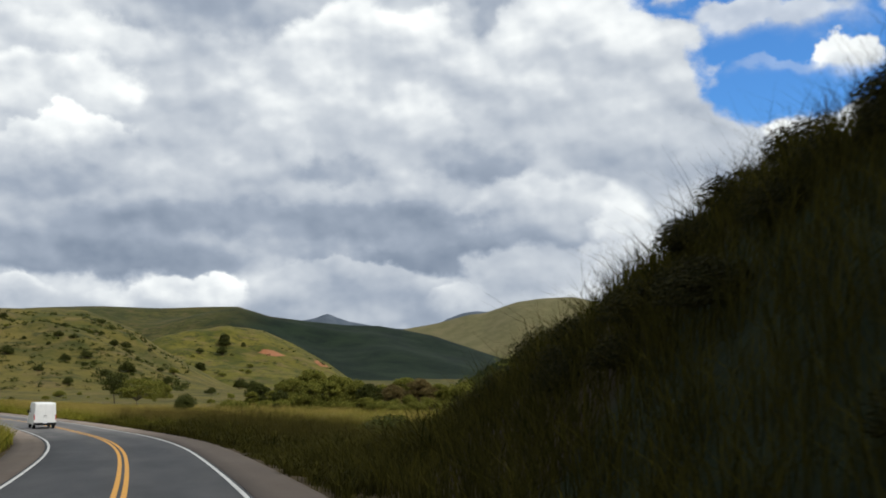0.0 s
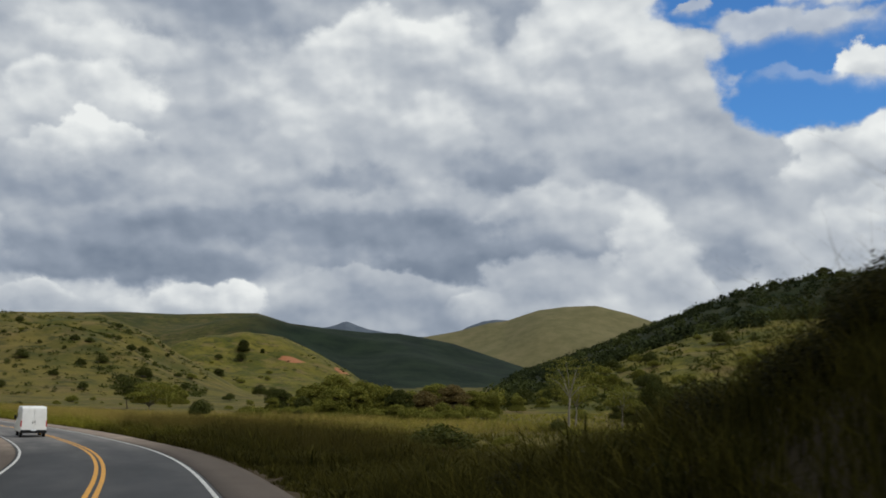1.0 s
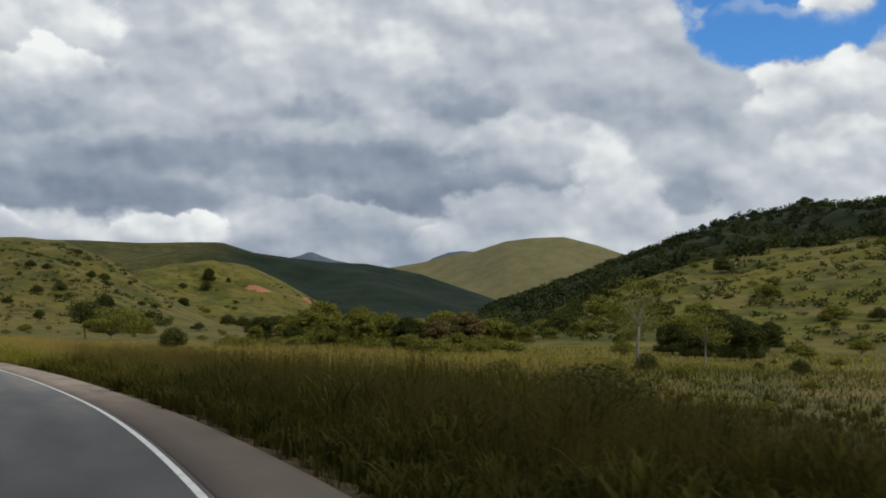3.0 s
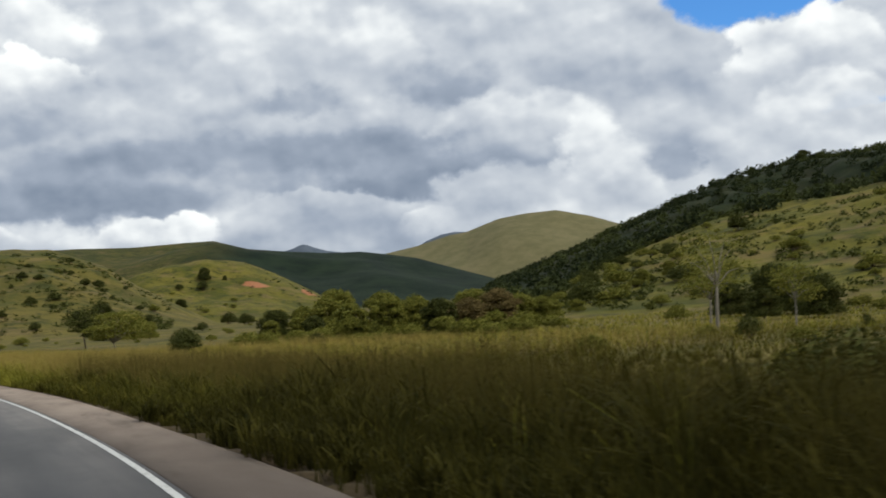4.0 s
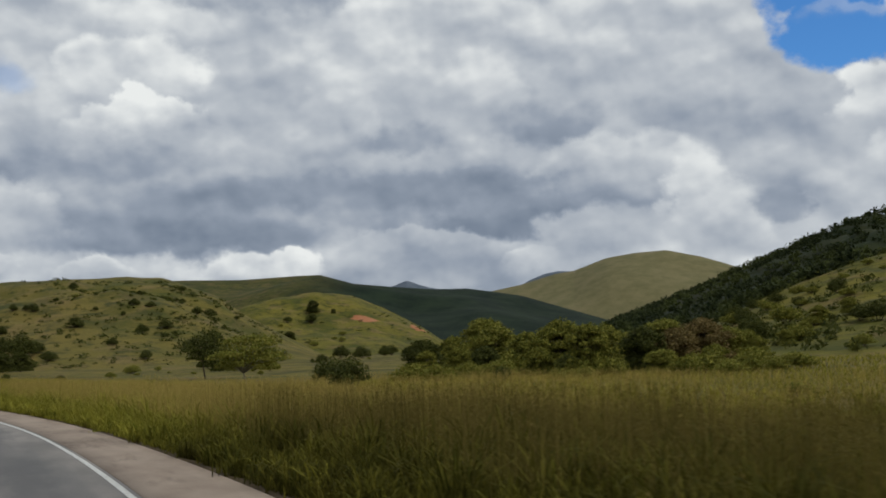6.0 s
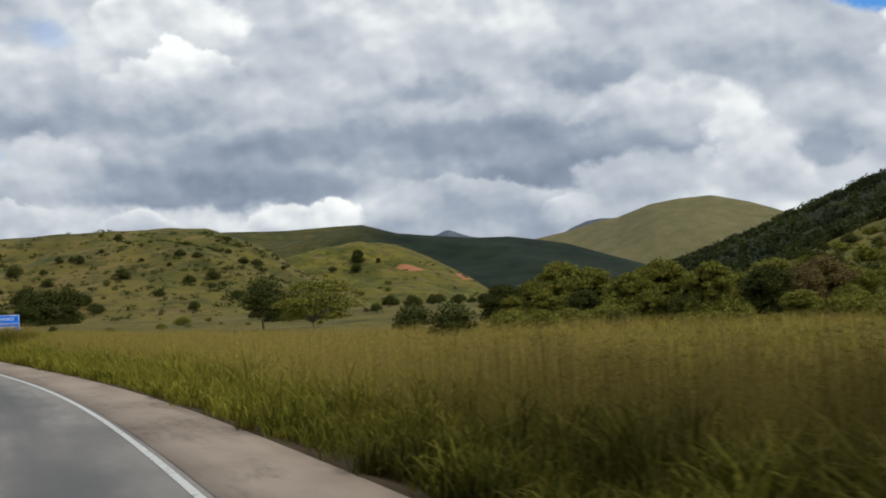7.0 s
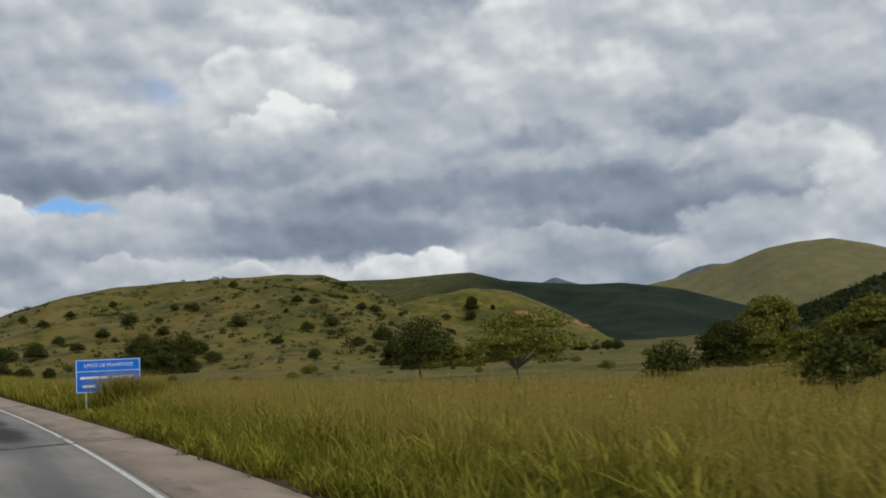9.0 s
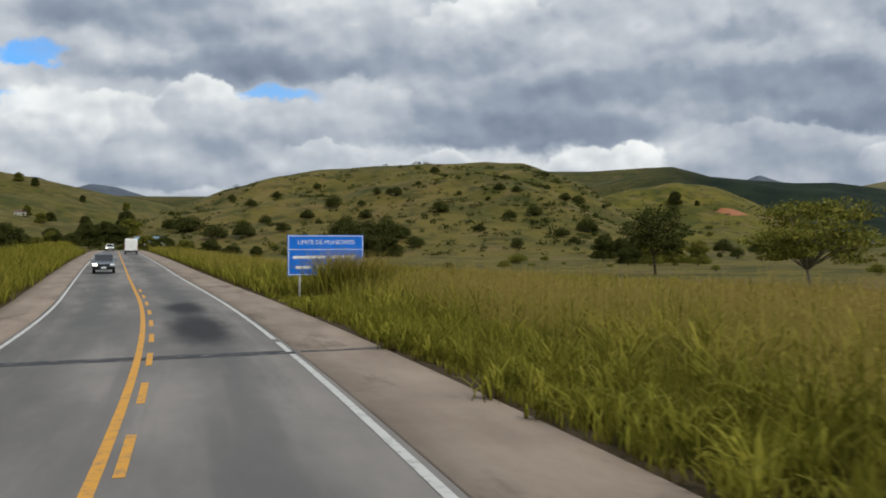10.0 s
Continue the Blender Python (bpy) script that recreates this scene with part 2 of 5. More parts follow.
sun = new("sun", bpy.data.lights.new("sun", "SUN"))
sun.data.energy, sun.data.angle, sun.data.color = 2.1, radians(0.6), (1.0, 0.97, 0.86)
sun.matrix_world = look((0, 0, 0), (-math.sin(radians(SUN_AZ)) * math.cos(radians(SUN_EL)),
                                    -math.cos(radians(SUN_AZ)) * math.cos(radians(SUN_EL)), -math.sin(radians(SUN_EL))))


# ---------------------------------------------------------------- materials
class Mat:
    """A small builder of node materials."""

    def __init__(self, name, rough=0.8, spec=0.3):
        self.m = bpy.data.materials.new(name)
        self.m.use_nodes = True
        self.t = self.m.node_tree
        self.b = self.t.nodes["Principled BSDF"]
        self.b.inputs["Roughness"].default_value = rough
        self.b.inputs["Specular IOR Level"].default_value = spec

    def node(self, kind, **kw):
        n = self.t.nodes.new(kind)
        for k, v in kw.items():
            n.inputs[k].default_value = v
        return n

    def link(self, a, b):
        self.t.links.new(a, b)
        return self

    def pos(self):
        return self.node("ShaderNodeNewGeometry").outputs["Position"]

    def uv(self):
        return self.node("ShaderNodeTexCoord").outputs["UV"]

    def attr(self, name):
        n = self.node("ShaderNodeAttribute")
        n.attribute_name = name
        return n.outputs["Fac"]

    def noise(self, vec, scale, detail=4.0, rough=0.55, stretch=None):
        if stretch:
            mp = self.node("ShaderNodeMapping")
            mp.inputs["Scale"].default_value = stretch
            self.link(vec, mp.inputs["Vector"])
            vec = mp.outputs[0]
        n = self.node("ShaderNodeTexNoise", Scale=scale, Detail=detail, Roughness=rough)
        self.link(vec, n.inputs["Vector"])
        return n.outputs["Fac"]

    def step(self, fac, lo, hi, a=0.0, b=1.0):
        n = self.node("ShaderNodeMapRange")
        n.interpolation_type = "SMOOTHSTEP"
        for i, v in enumerate((None, lo, hi, a, b)):
            if v is not None:
                n.inputs[i].default_value = v
        self.link(fac, n.inputs[0])
        return n.outputs[0]

    def math(self, op, a, b):
        return wmath(op, a, b, None, self.t)

    def mix(self, fac, a, b, mode="MIX"):
        n = self.node("ShaderNodeMix")
        n.data_type, n.blend_type = "RGBA", mode
        for sock, v in (("Factor", fac), ("A", a), ("B", b)):
            if isinstance(v, tuple):
                n.inputs[sock].default_value = (*v, 1)
            elif isinstance(v, (int, float)):
                n.inputs[sock].default_value = v
            else:
                self.link(v, n.inputs[sock])
        return n.outputs["Result"]

    def bump(self, fac, strength, distance):
        n = self.node("ShaderNodeBump", Strength=strength, Distance=distance)
        self.link(fac, n.inputs["Height"])
        self.link(n.outputs[0], self.b.inputs["Normal"])
        return self

    def color(self, c):
        if isinstance(c, tuple):
            self.b.inputs["Base Color"].default_value = (*c, 1)
        else:
            self.link(c, self.b.inputs["Base Color"])
        return self.m


def leafy(k, col, share):
    """Finish a foliage material: part of the light comes through the leaf."""
    k.color(col)
    tr = k.node("ShaderNodeBsdfTranslucent")
    k.link(col, tr.inputs["Color"])
    mx = k.node("ShaderNodeMixShader")
    mx.inputs[0].default_value = share
    out = [n for n in k.t.nodes if n.type == "OUTPUT_MATERIAL"][0]
    k.link(k.b.outputs[0], mx.inputs[1]).link(tr.outputs[0], mx.inputs[2]).link(mx.outputs[0], out.inputs["Surface"])
    return k.m


def plain(name, col, rough=0.6, spec=0.4, metal=0.0, vary=0.25, scale=6.0):
    k = Mat(name, rough, spec)
    k.b.inputs["Metallic"].default_value = metal
    n = k.noise(k.pos(), scale, 5)
    return k.color(k.mix(k.step(n, 0.3, 0.7), tuple(c * (1 - vary) for c in col), tuple(min(1, c * (1 + vary)) for c in col)))


def ground_material():
    k = Mat("pasture", 0.9, 0.1)
    p = k.pos()
    big, mid, small = k.noise(p, 0.006, 5), k.noise(p, 0.03, 6, 0.65), k.noise(p, 0.5, 6, 0.7)
    c = k.mix(k.step(mid, 0.35, 0.65), (0.062, 0.066, 0.012), (0.118, 0.1, 0.023))
    c = k.mix(k.math("MULTIPLY", k.step(big, 0.45, 0.65), 0.6), c, (0.128, 0.096, 0.028))
    c = k.mix(k.math("MULTIPLY", k.attr("lush"), 0.75), c, k.mix(k.step(mid, 0.35, 0.65), (0.078, 0.080, 0.010), (0.15, 0.128, 0.020)))
    c = k.mix(k.math("MULTIPLY", k.step(small, 0.5, 0.75), 0.5), c, (0.03, 0.037, 0.01))
    dry = k.math("MULTIPLY", k.attr("dry"), k.step(mid, 0.3, 0.6))
    c = k.mix(dry, c, (0.152, 0.118, 0.028))
    scrub = k.noise(p, 0.09, 7, 0.72)
    c = k.mix(k.math("MULTIPLY", k.step(scrub, 0.5, 0.6), 0.7), c, (0.024, 0.031, 0.009))
    c = k.mix(k.math("MULTIPLY", k.step(k.noise(p, 0.045, 6, 0.7, (1, 1, 3)), 0.52, 0.62), 0.6), c, (0.165, 0.118, 0.05))
    c = k.mix(k.math("MULTIPLY", k.step(k.noise(p, 0.018, 7, 0.68), 0.51, 0.6), 0.55), c, (0.038, 0.046, 0.011))
    tan = k.mix(k.step(mid, 0.3, 0.7), (0.115, 0.108, 0.05), (0.16, 0.138, 0.072))
    c = k.mix(k.attr("tan"), c, tan)
    # woodland colour, near black: it also carries the shade painted on the bank
    wood_shade = k.mix(k.step(k.noise(p, 0.02, 8, 0.7), 0.35, 0.65), (0.004, 0.010, 0.006), (0.015, 0.026, 0.013))
    c = k.mix(k.attr("wood_shade"), c, wood_shade)
    # farthest ridges: the blue of distance haze is put into their colour
    c = k.mix(k.attr("haze_tint"), c, k.mix(k.step(mid, 0.3, 0.7), (0.07, 0.09, 0.12), (0.10, 0.12, 0.15)))
    earth = k.mix(k.step(mid, 0.3, 0.7), (0.27, 0.10, 0.045), (0.34, 0.16, 0.085))
    c = k.mix(k.step(k.math("ADD", k.attr("earth"), k.math("MULTIPLY", k.math("SUBTRACT", k.noise(p, 0.05, 6, 0.7), 0.5), 1.2)), 0.45, 0.6), c, earth)
    # brown earth, dark enough to hold the shade under and beside the grass
    c = k.mix(k.attr("soil_shade"), c, k.mix(small, (0.035, 0.024, 0.015), (0.075, 0.052, 0.033)))
    k.bump(small, 0.6, 0.3)
    return k.color(c)


def asphalt_material():
    k = Mat("asphalt", 0.85, 0.25)
    uv, p = k.uv(), k.pos()
    grain, blot = k.noise(p, 60.0, 3, 0.7), k.noise(uv, 0.35, 6, 0.6, (1, 0.25, 1))
    worn = k.noise(uv, 0.9, 4, 0.6, (1.0, 0.05, 1))
    c = k.mix(k.step(blot, 0.3, 0.7), (0.112, 0.106, 0.101), (0.232, 0.212, 0.196))
    c = k.mix(k.math("MULTIPLY", k.step(worn, 0.45, 0.62), 0.45), c, (0.08, 0.08, 0.084))
    sp = k.node("ShaderNodeSeparateXYZ")
    k.link(uv, sp.inputs[0])
    rag = k.math("MULTIPLY", k.math("SUBTRACT", k.noise(uv, 1.0, 6, 0.65, (1, 0.3, 1)), 0.5), 2.0)
    for lat0, wide in ((0.25, 1.1), (-3.4, 1.0)):
        off = k.math("ABSOLUTE", k.math("DIVIDE", k.math("SUBTRACT", sp.outputs[0], lat0), wide), 0.0)
        band = k.math("MULTIPLY", k.step(k.math("ADD", off, rag), 1.2, 0.1), k.step(k.noise(uv, 0.03, 3, 0.5, (0.2, 1, 1)), 0.35, 0.6, 0.3, 0.8))
        c = k.mix(band, c, (0.055, 0.056, 0.06))
    c = k.mix(k.math("MULTIPLY", grain, 0.25), c, (0.3, 0.29, 0.28))
    # cloud shade put into the asphalt: darker below 128 m along the road
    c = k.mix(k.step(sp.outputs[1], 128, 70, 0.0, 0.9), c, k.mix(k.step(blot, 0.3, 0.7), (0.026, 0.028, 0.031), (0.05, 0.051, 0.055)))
    for lat0, s0, wide, long in ((0.2, 196.0, 0.9, 6.0), (-4.6, 172.0, 0.7, 3.5), (0.2, 207.0, 0.7, 4.0)):
        a = k.math("DIVIDE", k.math("SUBTRACT", sp.outputs[0], lat0), wide)
        b = k.math("DIVIDE", k.math("SUBTRACT", sp.outputs[1], s0), long)
        d = k.math("SQRT", k.math("ADD", k.math("MULTIPLY", a, a), k.math("MULTIPLY", b, b)), 0.0)
        c = k.mix(k.math("MULTIPLY", k.step(k.math("ADD", d, k.math("MULTIPLY", rag, 0.4)), 1.5, 0.5), 0.95), c, (0.018, 0.018, 0.021))
    k.bump(grain, 0.25, 0.01)
    return k.color(c)


def shoulder_material():
    k = Mat("shoulder_asphalt", 0.9, 0.15)
    uv, p = k.uv(), k.pos()
    blot = k.noise(uv, 0.5, 6, 0.65, (1, 0.35, 1))
    c = k.mix(k.step(blot, 0.3, 0.7), (0.195, 0.142, 0.106), (0.32, 0.25, 0.195))
    c = k.mix(k.math("MULTIPLY", k.noise(p, 45.0, 3), 0.4), c, (0.36, 0.32, 0.28))
    sp = k.node("ShaderNodeSeparateXYZ")
    k.link(uv, sp.inputs[0])
    # the same shade put into the shoulder colour, below 118 m
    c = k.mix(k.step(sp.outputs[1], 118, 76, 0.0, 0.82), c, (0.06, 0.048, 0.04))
    c = k.mix(k.math("MULTIPLY", k.step(k.noise(uv, 0.7, 6, 0.7, (1, 0.2, 1)), 0.52, 0.68), 0.6), c, (0.1, 0.078, 0.06))
    k.bump(k.noise(p, 40.0, 4), 0.3, 0.012)
    return k.color(c)


def paint_material(name, col, ground):
    k = Mat(name, 0.7, 0.3)
    n = k.noise(k.pos(), 5.0, 6, 0.7)
    return k.color(k.mix(k.step(n, 0.48, 0.74), col, ground))


def grass_material():
    k = Mat("tall_grass", 0.85, 0.04)
    h, tone = k.attr("along"), k.attr("tone")
    green = k.mix(tone, (0.085, 0.095, 0.010), (0.33, 0.30, 0.045))
    straw = k.mix(tone, (0.32, 0.23, 0.065), (0.46, 0.335, 0.115))
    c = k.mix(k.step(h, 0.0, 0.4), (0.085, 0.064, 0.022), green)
    c = k.mix(k.math("MULTIPLY", k.step(h, 0.55, 1.0), k.attr("straw")), c, straw)
    # weed brown, set darker to stand for the cloud shade on this verge
    shaded_weeds = k.mix(tone, (0.013, 0.014, 0.004), (0.052, 0.045, 0.009))
    c = k.mix(k.math("MULTIPLY", k.attr("weed_shade"), 0.95), c, shaded_weeds)
    return leafy(k, c, 0.3)


def leaf_material(name, a, b, c=None, scale=0.6):
    k = Mat(name, 0.8, 0.1)
    isl = k.node("ShaderNodeNewGeometry").outputs["Random Per Island"]
    col = k.mix(isl, a, b)
    if c:
        col = k.mix(k.step(k.noise(k.pos(), scale, 3), 0.46, 0.6), col, c)
    return leafy(k, col, 0.22)


GROUND, ASPHALT, SHOULDER, GRASS = ground_material(), asphalt_material(), shoulder_material(), grass_material()
WHITE_LINE = paint_material("white_road_paint", (0.52, 0.52, 0.5), (0.2, 0.19, 0.18))
ORANGE_LINE = paint_material("orange_road_paint", (0.62, 0.30, 0.035), (0.2, 0.16, 0.12))
LEAF_MID = leaf_material("leaves_mid_green", (0.05, 0.062, 0.010), (0.24, 0.225, 0.04))
LEAF_DARK = leaf_material("leaves_dark_green", (0.026, 0.034, 0.008), (0.085, 0.09, 0.02))
LEAF_YELLOW = leaf_material("leaves_yellow_green", (0.10, 0.115, 0.018), (0.22, 0.2, 0.04))
LEAF_WOOD = leaf_material("woodland_leaves", (0.012, 0.02, 0.008), (0.04, 0.05, 0.017), (0.055, 0.066, 0.018), 0.012)
# brush of the bank: its shade is put into the leaf colour
LEAF_BANK_SHADED = leaf_material("shaded_bank_leaves", (0.011, 0.012, 0.004), (0.036, 0.034, 0.01))
LEAF_BROWN = leaf_material("leaves_reddish", (0.08, 0.066, 0.02), (0.21, 0.15, 0.06))
BARK, PALE_BARK = plain("bark", (0.09, 0.07, 0.05), 0.9, 0.1, scale=9), plain("pale_bark", (0.19, 0.17, 0.135), 0.85, 0.1, scale=7)


# ---------------------------------------------------------------- helpers
def mesh_from(name, verts, faces, mat, attrs=None, smooth=False, uv=None):
    """A mesh from arrays of vertices and of equal-sided faces, with point attributes."""
    verts, faces = np.asarray(verts, np.float32), np.asarray(faces, np.int32)
    me = bpy.data.meshes.new(name)
    k = faces.shape[1]
    me.vertices.add(len(verts))
    me.vertices.foreach_set("co", verts.ravel())
    me.loops.add(faces.size)
    me.loops.foreach_set("vertex_index", faces.ravel())
    me.polygons.add(len(faces))
    me.polygons.foreach_set("loop_start", np.arange(0, faces.size, k, dtype=np.int32))
    if smooth:
        me.polygons.foreach_set("use_smooth", np.ones(len(faces), bool))
    for key, vals in (attrs or {}).items():
        me.attributes.new(key, "FLOAT", "POINT").data.foreach_set("value", np.asarray(vals, np.float32))
    if uv is not None:
        me.uv_layers.new(name="UVMap").data.foreach_set("uv", np.asarray(uv, np.float32)[faces.ravel()].ravel())
    me.update(calc_edges=True)
    me.validate()
    me.materials.append(mat)
    return me


def part(name, bm, material, parent=None, label="", smooth=False):
    """Link a bmesh as one mesh object under a thing or a part."""
    me = bpy.data.meshes.new(name)
    if smooth:
        for f in bm.faces:
            f.smooth = True
    bm.to_mesh(me)
    bm.free()
    me.materials.append(material)
    ob = new(name, me)
    if parent:
        ob.parent = parent
    if label:
        ob["label"] = label
    return ob


def box_bm(sx, sy, sz, m=Matrix(), bevel=0.0):
    bm = bmesh.new()
    bmesh.ops.create_cube(bm, size=1, matrix=m @ Matrix.Diagonal((sx, sy, sz, 1)))
    if bevel:
        bmesh.ops.bevel(bm, geom=bm.edges[:], offset=bevel, segments=2, affect="EDGES", profile=0.5)
    return bm


def smoothstep(x, a, b):
    t = np.clip((x - a) / (b - a), 0, 1)
    return t * t * (3 - 2 * t)


def wavy(x, y, size, seed):
    """Smooth noise on arrays, about -1 to 1, from a few turned waves."""
    r = np.random.RandomState(seed)
    out = np.zeros_like(x)
    for i in range(10):
        a, f, ph = r.uniform(0, 2 * np.pi), r.uniform(0.5, 2.2) / size * 2 * np.pi, r.uniform(0, 6.28)
        out += np.sin((x * np.cos(a) + y * np.sin(a)) * f + ph + 1.3 * np.sin((x * np.sin(a) - y * np.cos(a)) * f * 0.6 + ph))
    return out / 4.5


# ---------------------------------------------------------------- terrain
HUB = (-25.0, 85.0)
PLAIN = -2.6


class Hill:
    """A ridge that stands at one distance from the hub: its heights by bearing, the foot before it and the fall behind."""

    def __init__(self, far, foot, back, rows, power=1.0, rough=0.09):
        self.far, self.foot, self.back, self.power, self.rough = far, foot, back, power, rough
        self.az, self.z = zip(*rows)

    def height(self, az, r, x, y):
        top = np.interp(az, self.az, self.z) - PLAIN
        t = np.clip((r - self.foot) / (self.far - self.foot), 0, 1)
        rise = self.power * t * t * (3 - 2 * t) + (1 - self.power) * t
        fall = np.clip(1 - (r - self.far) / self.back, 0, 1)
        rise = rise * np.where(r > self.far, fall * fall * (3 - 2 * fall), 1)
        z = 0.05 * wavy(x, y, 55, 77) * np.sin(np.pi * np.minimum(t, 0.93)) if self.far < 1300 else 0
        fold = 1 + z + self.rough * wavy(x, y, self.far * 0.22, int(self.far)) * np.sin(np.pi * t) * 2
        return PLAIN + np.maximum(top, 0) * rise * fold


HILLS = {
    "near": Hill(760, 430, 330, ((-48, -8), (-40, 2), (-36, 12), (-34.8, 18), (-33.6, 26), (-31, 39), (-29, 46), (-27, 51), (-24, 53), (-19, 56), (-17.4, 55), (-16.2, 49), (-14.8, 41), (-13.3, 28), (-11.8, 17), (-10, 4), (-8, -8)), 0.5),
    "middle": Hill(1180, 860, 300, ((-18, 0), (-15, 40), (-13.5, 51), (-12, 59), (-9.8, 65), (-8, 61.5), (-6.4, 47), (-4.5, 26), (-3.6, 13), (-2.5, -1), (-1, -10)), 0.45),
    "dark": Hill(2075, 1350, 350, ((-26, 101), (-20, 138), (-16.5, 143), (-13.6, 143), (-10.9, 148), (-9.6, 149), (-7.9, 131), (-6, 123), (-3.9, 116), (-2.2, 115), (-0.8, 107), (0.7, 97), (2.9, 71), (4.6, 51), (7, 21), (9, -4)), 0.4, 0.1),
    "round": Hill(2690, 2120, 900, ((-4, 60), (-1, 139), (0.7, 154), (2.4, 176), (3.3, 181), (5, 208), (6.4, 217), (8, 220.5), (9.7, 201), (10.9, 181), (12.3, 154), (16, 120), (24, 110)), 0.4, 0.05),
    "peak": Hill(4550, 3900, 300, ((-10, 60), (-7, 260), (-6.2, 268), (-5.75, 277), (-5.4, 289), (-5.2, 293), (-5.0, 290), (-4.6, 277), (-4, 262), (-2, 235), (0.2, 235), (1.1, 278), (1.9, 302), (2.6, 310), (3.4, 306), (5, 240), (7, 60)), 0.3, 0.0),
    "wooded": Hill(1012, 430, 420, ((3, -5), (5, 18), (7.5, 33), (9.7, 47), (11.1, 58), (12.3, 66), (14.7, 83), (17, 98), (18.7, 103), (21, 109), (24, 113), (30, 118), (45, 110), (60, 60), (80, -5)), 0.4, 0.05),
    "slope": Hill(520, 215, 250, ((8, -4), (9.2, 5), (11, 14), (14, 25), (16.6, 32.5), (19.5, 38), (22.5, 42), (26, 46), (34, 48), (48, 40), (65, 15), (80, -5)), 0.4, 0.05),
    "west": Hill(1600, 700, 700, ((-75, 60), (-60, 130), (-50, 125), (-41.5, 106), (-40, 99), (-38.4, 89), (-36.6, 78), (-35, 70), (-33, 55), (-28, 10)), 0.45),
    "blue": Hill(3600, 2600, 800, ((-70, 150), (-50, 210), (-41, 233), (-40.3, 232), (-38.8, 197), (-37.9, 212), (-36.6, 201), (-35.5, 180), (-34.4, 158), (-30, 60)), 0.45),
}


def road_coords(x, y):
    """The nearest place along the road and the distance right of it, for arrays."""
    s, lat = np.zeros(len(x)), np.full(len(x), 999.0)
    for a in range(0, len(x), 20000):
        px, py = x[a:a + 20000, None], y[a:a + 20000, None]
        i = ((px - CX[None, ::2]) ** 2 + (py - CY[None, ::2]) ** 2).argmin(1) * 2
        vx, vy = px[:, 0] - CX[i], py[:, 0] - CY[i]
        s[a:a + 20000] = S[i] + np.clip(-vx * np.sin(TURN[i]) + vy * np.cos(TURN[i]), -1, 1)
        lat[a:a + 20000] = np.where(np.abs(-vx * np.sin(TURN[i]) + vy * np.cos(TURN[i])) < 4, vx * np.cos(TURN[i]) + vy * np.sin(TURN[i]), 999)
    return s, lat


EDGE_R, EDGE_L = 4.5, -7.3


def terrain(x, y, want=False):
    """The ground's height, and on demand which hill makes it."""
    x, y = np.asarray(x, float), np.asarray(y, float)
    dx, dy = x - HUB[0], y - HUB[1]
    az, r = np.degrees(np.arctan2(dx, dy)), np.hypot(dx, dy)
    z = terrain_plain(x, y) + 0.12 * wavy(x, y, 14, 4) + smoothstep(r, 250, 460) * 1.2
    own = np.full(z.shape, -1)
    for i, hill in enumerate(HILLS.values()):
        hz = hill.height(az, r, x, y)
        own = np.where(hz > z + 0.3, i, own)
        z = np.maximum(z, hz)
    near = (r < 620) & (np.abs(az) < 180)
    if near.any():
        xs, ys = x[near], y[near]
        s, lat = road_coords(xs, ys)
        _, _, zr = road_at(s, np.clip(lat, EDGE_L, edge_right(s)))
        out = np.maximum(np.maximum(lat - edge_right(s), EDGE_L - lat), 0)
        right = lat > 0
        bank = np.where(right, 8.2 * (1 - smoothstep(s, 16, 50)) * smoothstep(out, 0.6, 9.0) * (1 - 0.9 * smoothstep(out, 25, 60)),
                        1.3 * smoothstep(out, 0.4, 3.5))
        w = smoothstep(out, 1.0, 22.0)
        base = (zr - 0.12 * smoothstep(out, 0, 0.6)) * (1 - w) + z[near] * w
        z[near] = np.where(np.abs(lat) > 900, z[near], np.where(out <= 0, zr - 0.3, base + bank))
    return (z, own) if want else z


def terrain_plain(x, y):
    """The valley floor: nearly level, with a hollow beyond the verge."""
    return PLAIN + 0.35 * wavy(x, y, 60, 3) - 5.2 * np.exp(-((x - 30) / 38) ** 2 - ((y - 168) / 50) ** 2) - 1.4 * np.exp(-((x + 1) / 11) ** 2 - ((y - 95) / 14) ** 2)


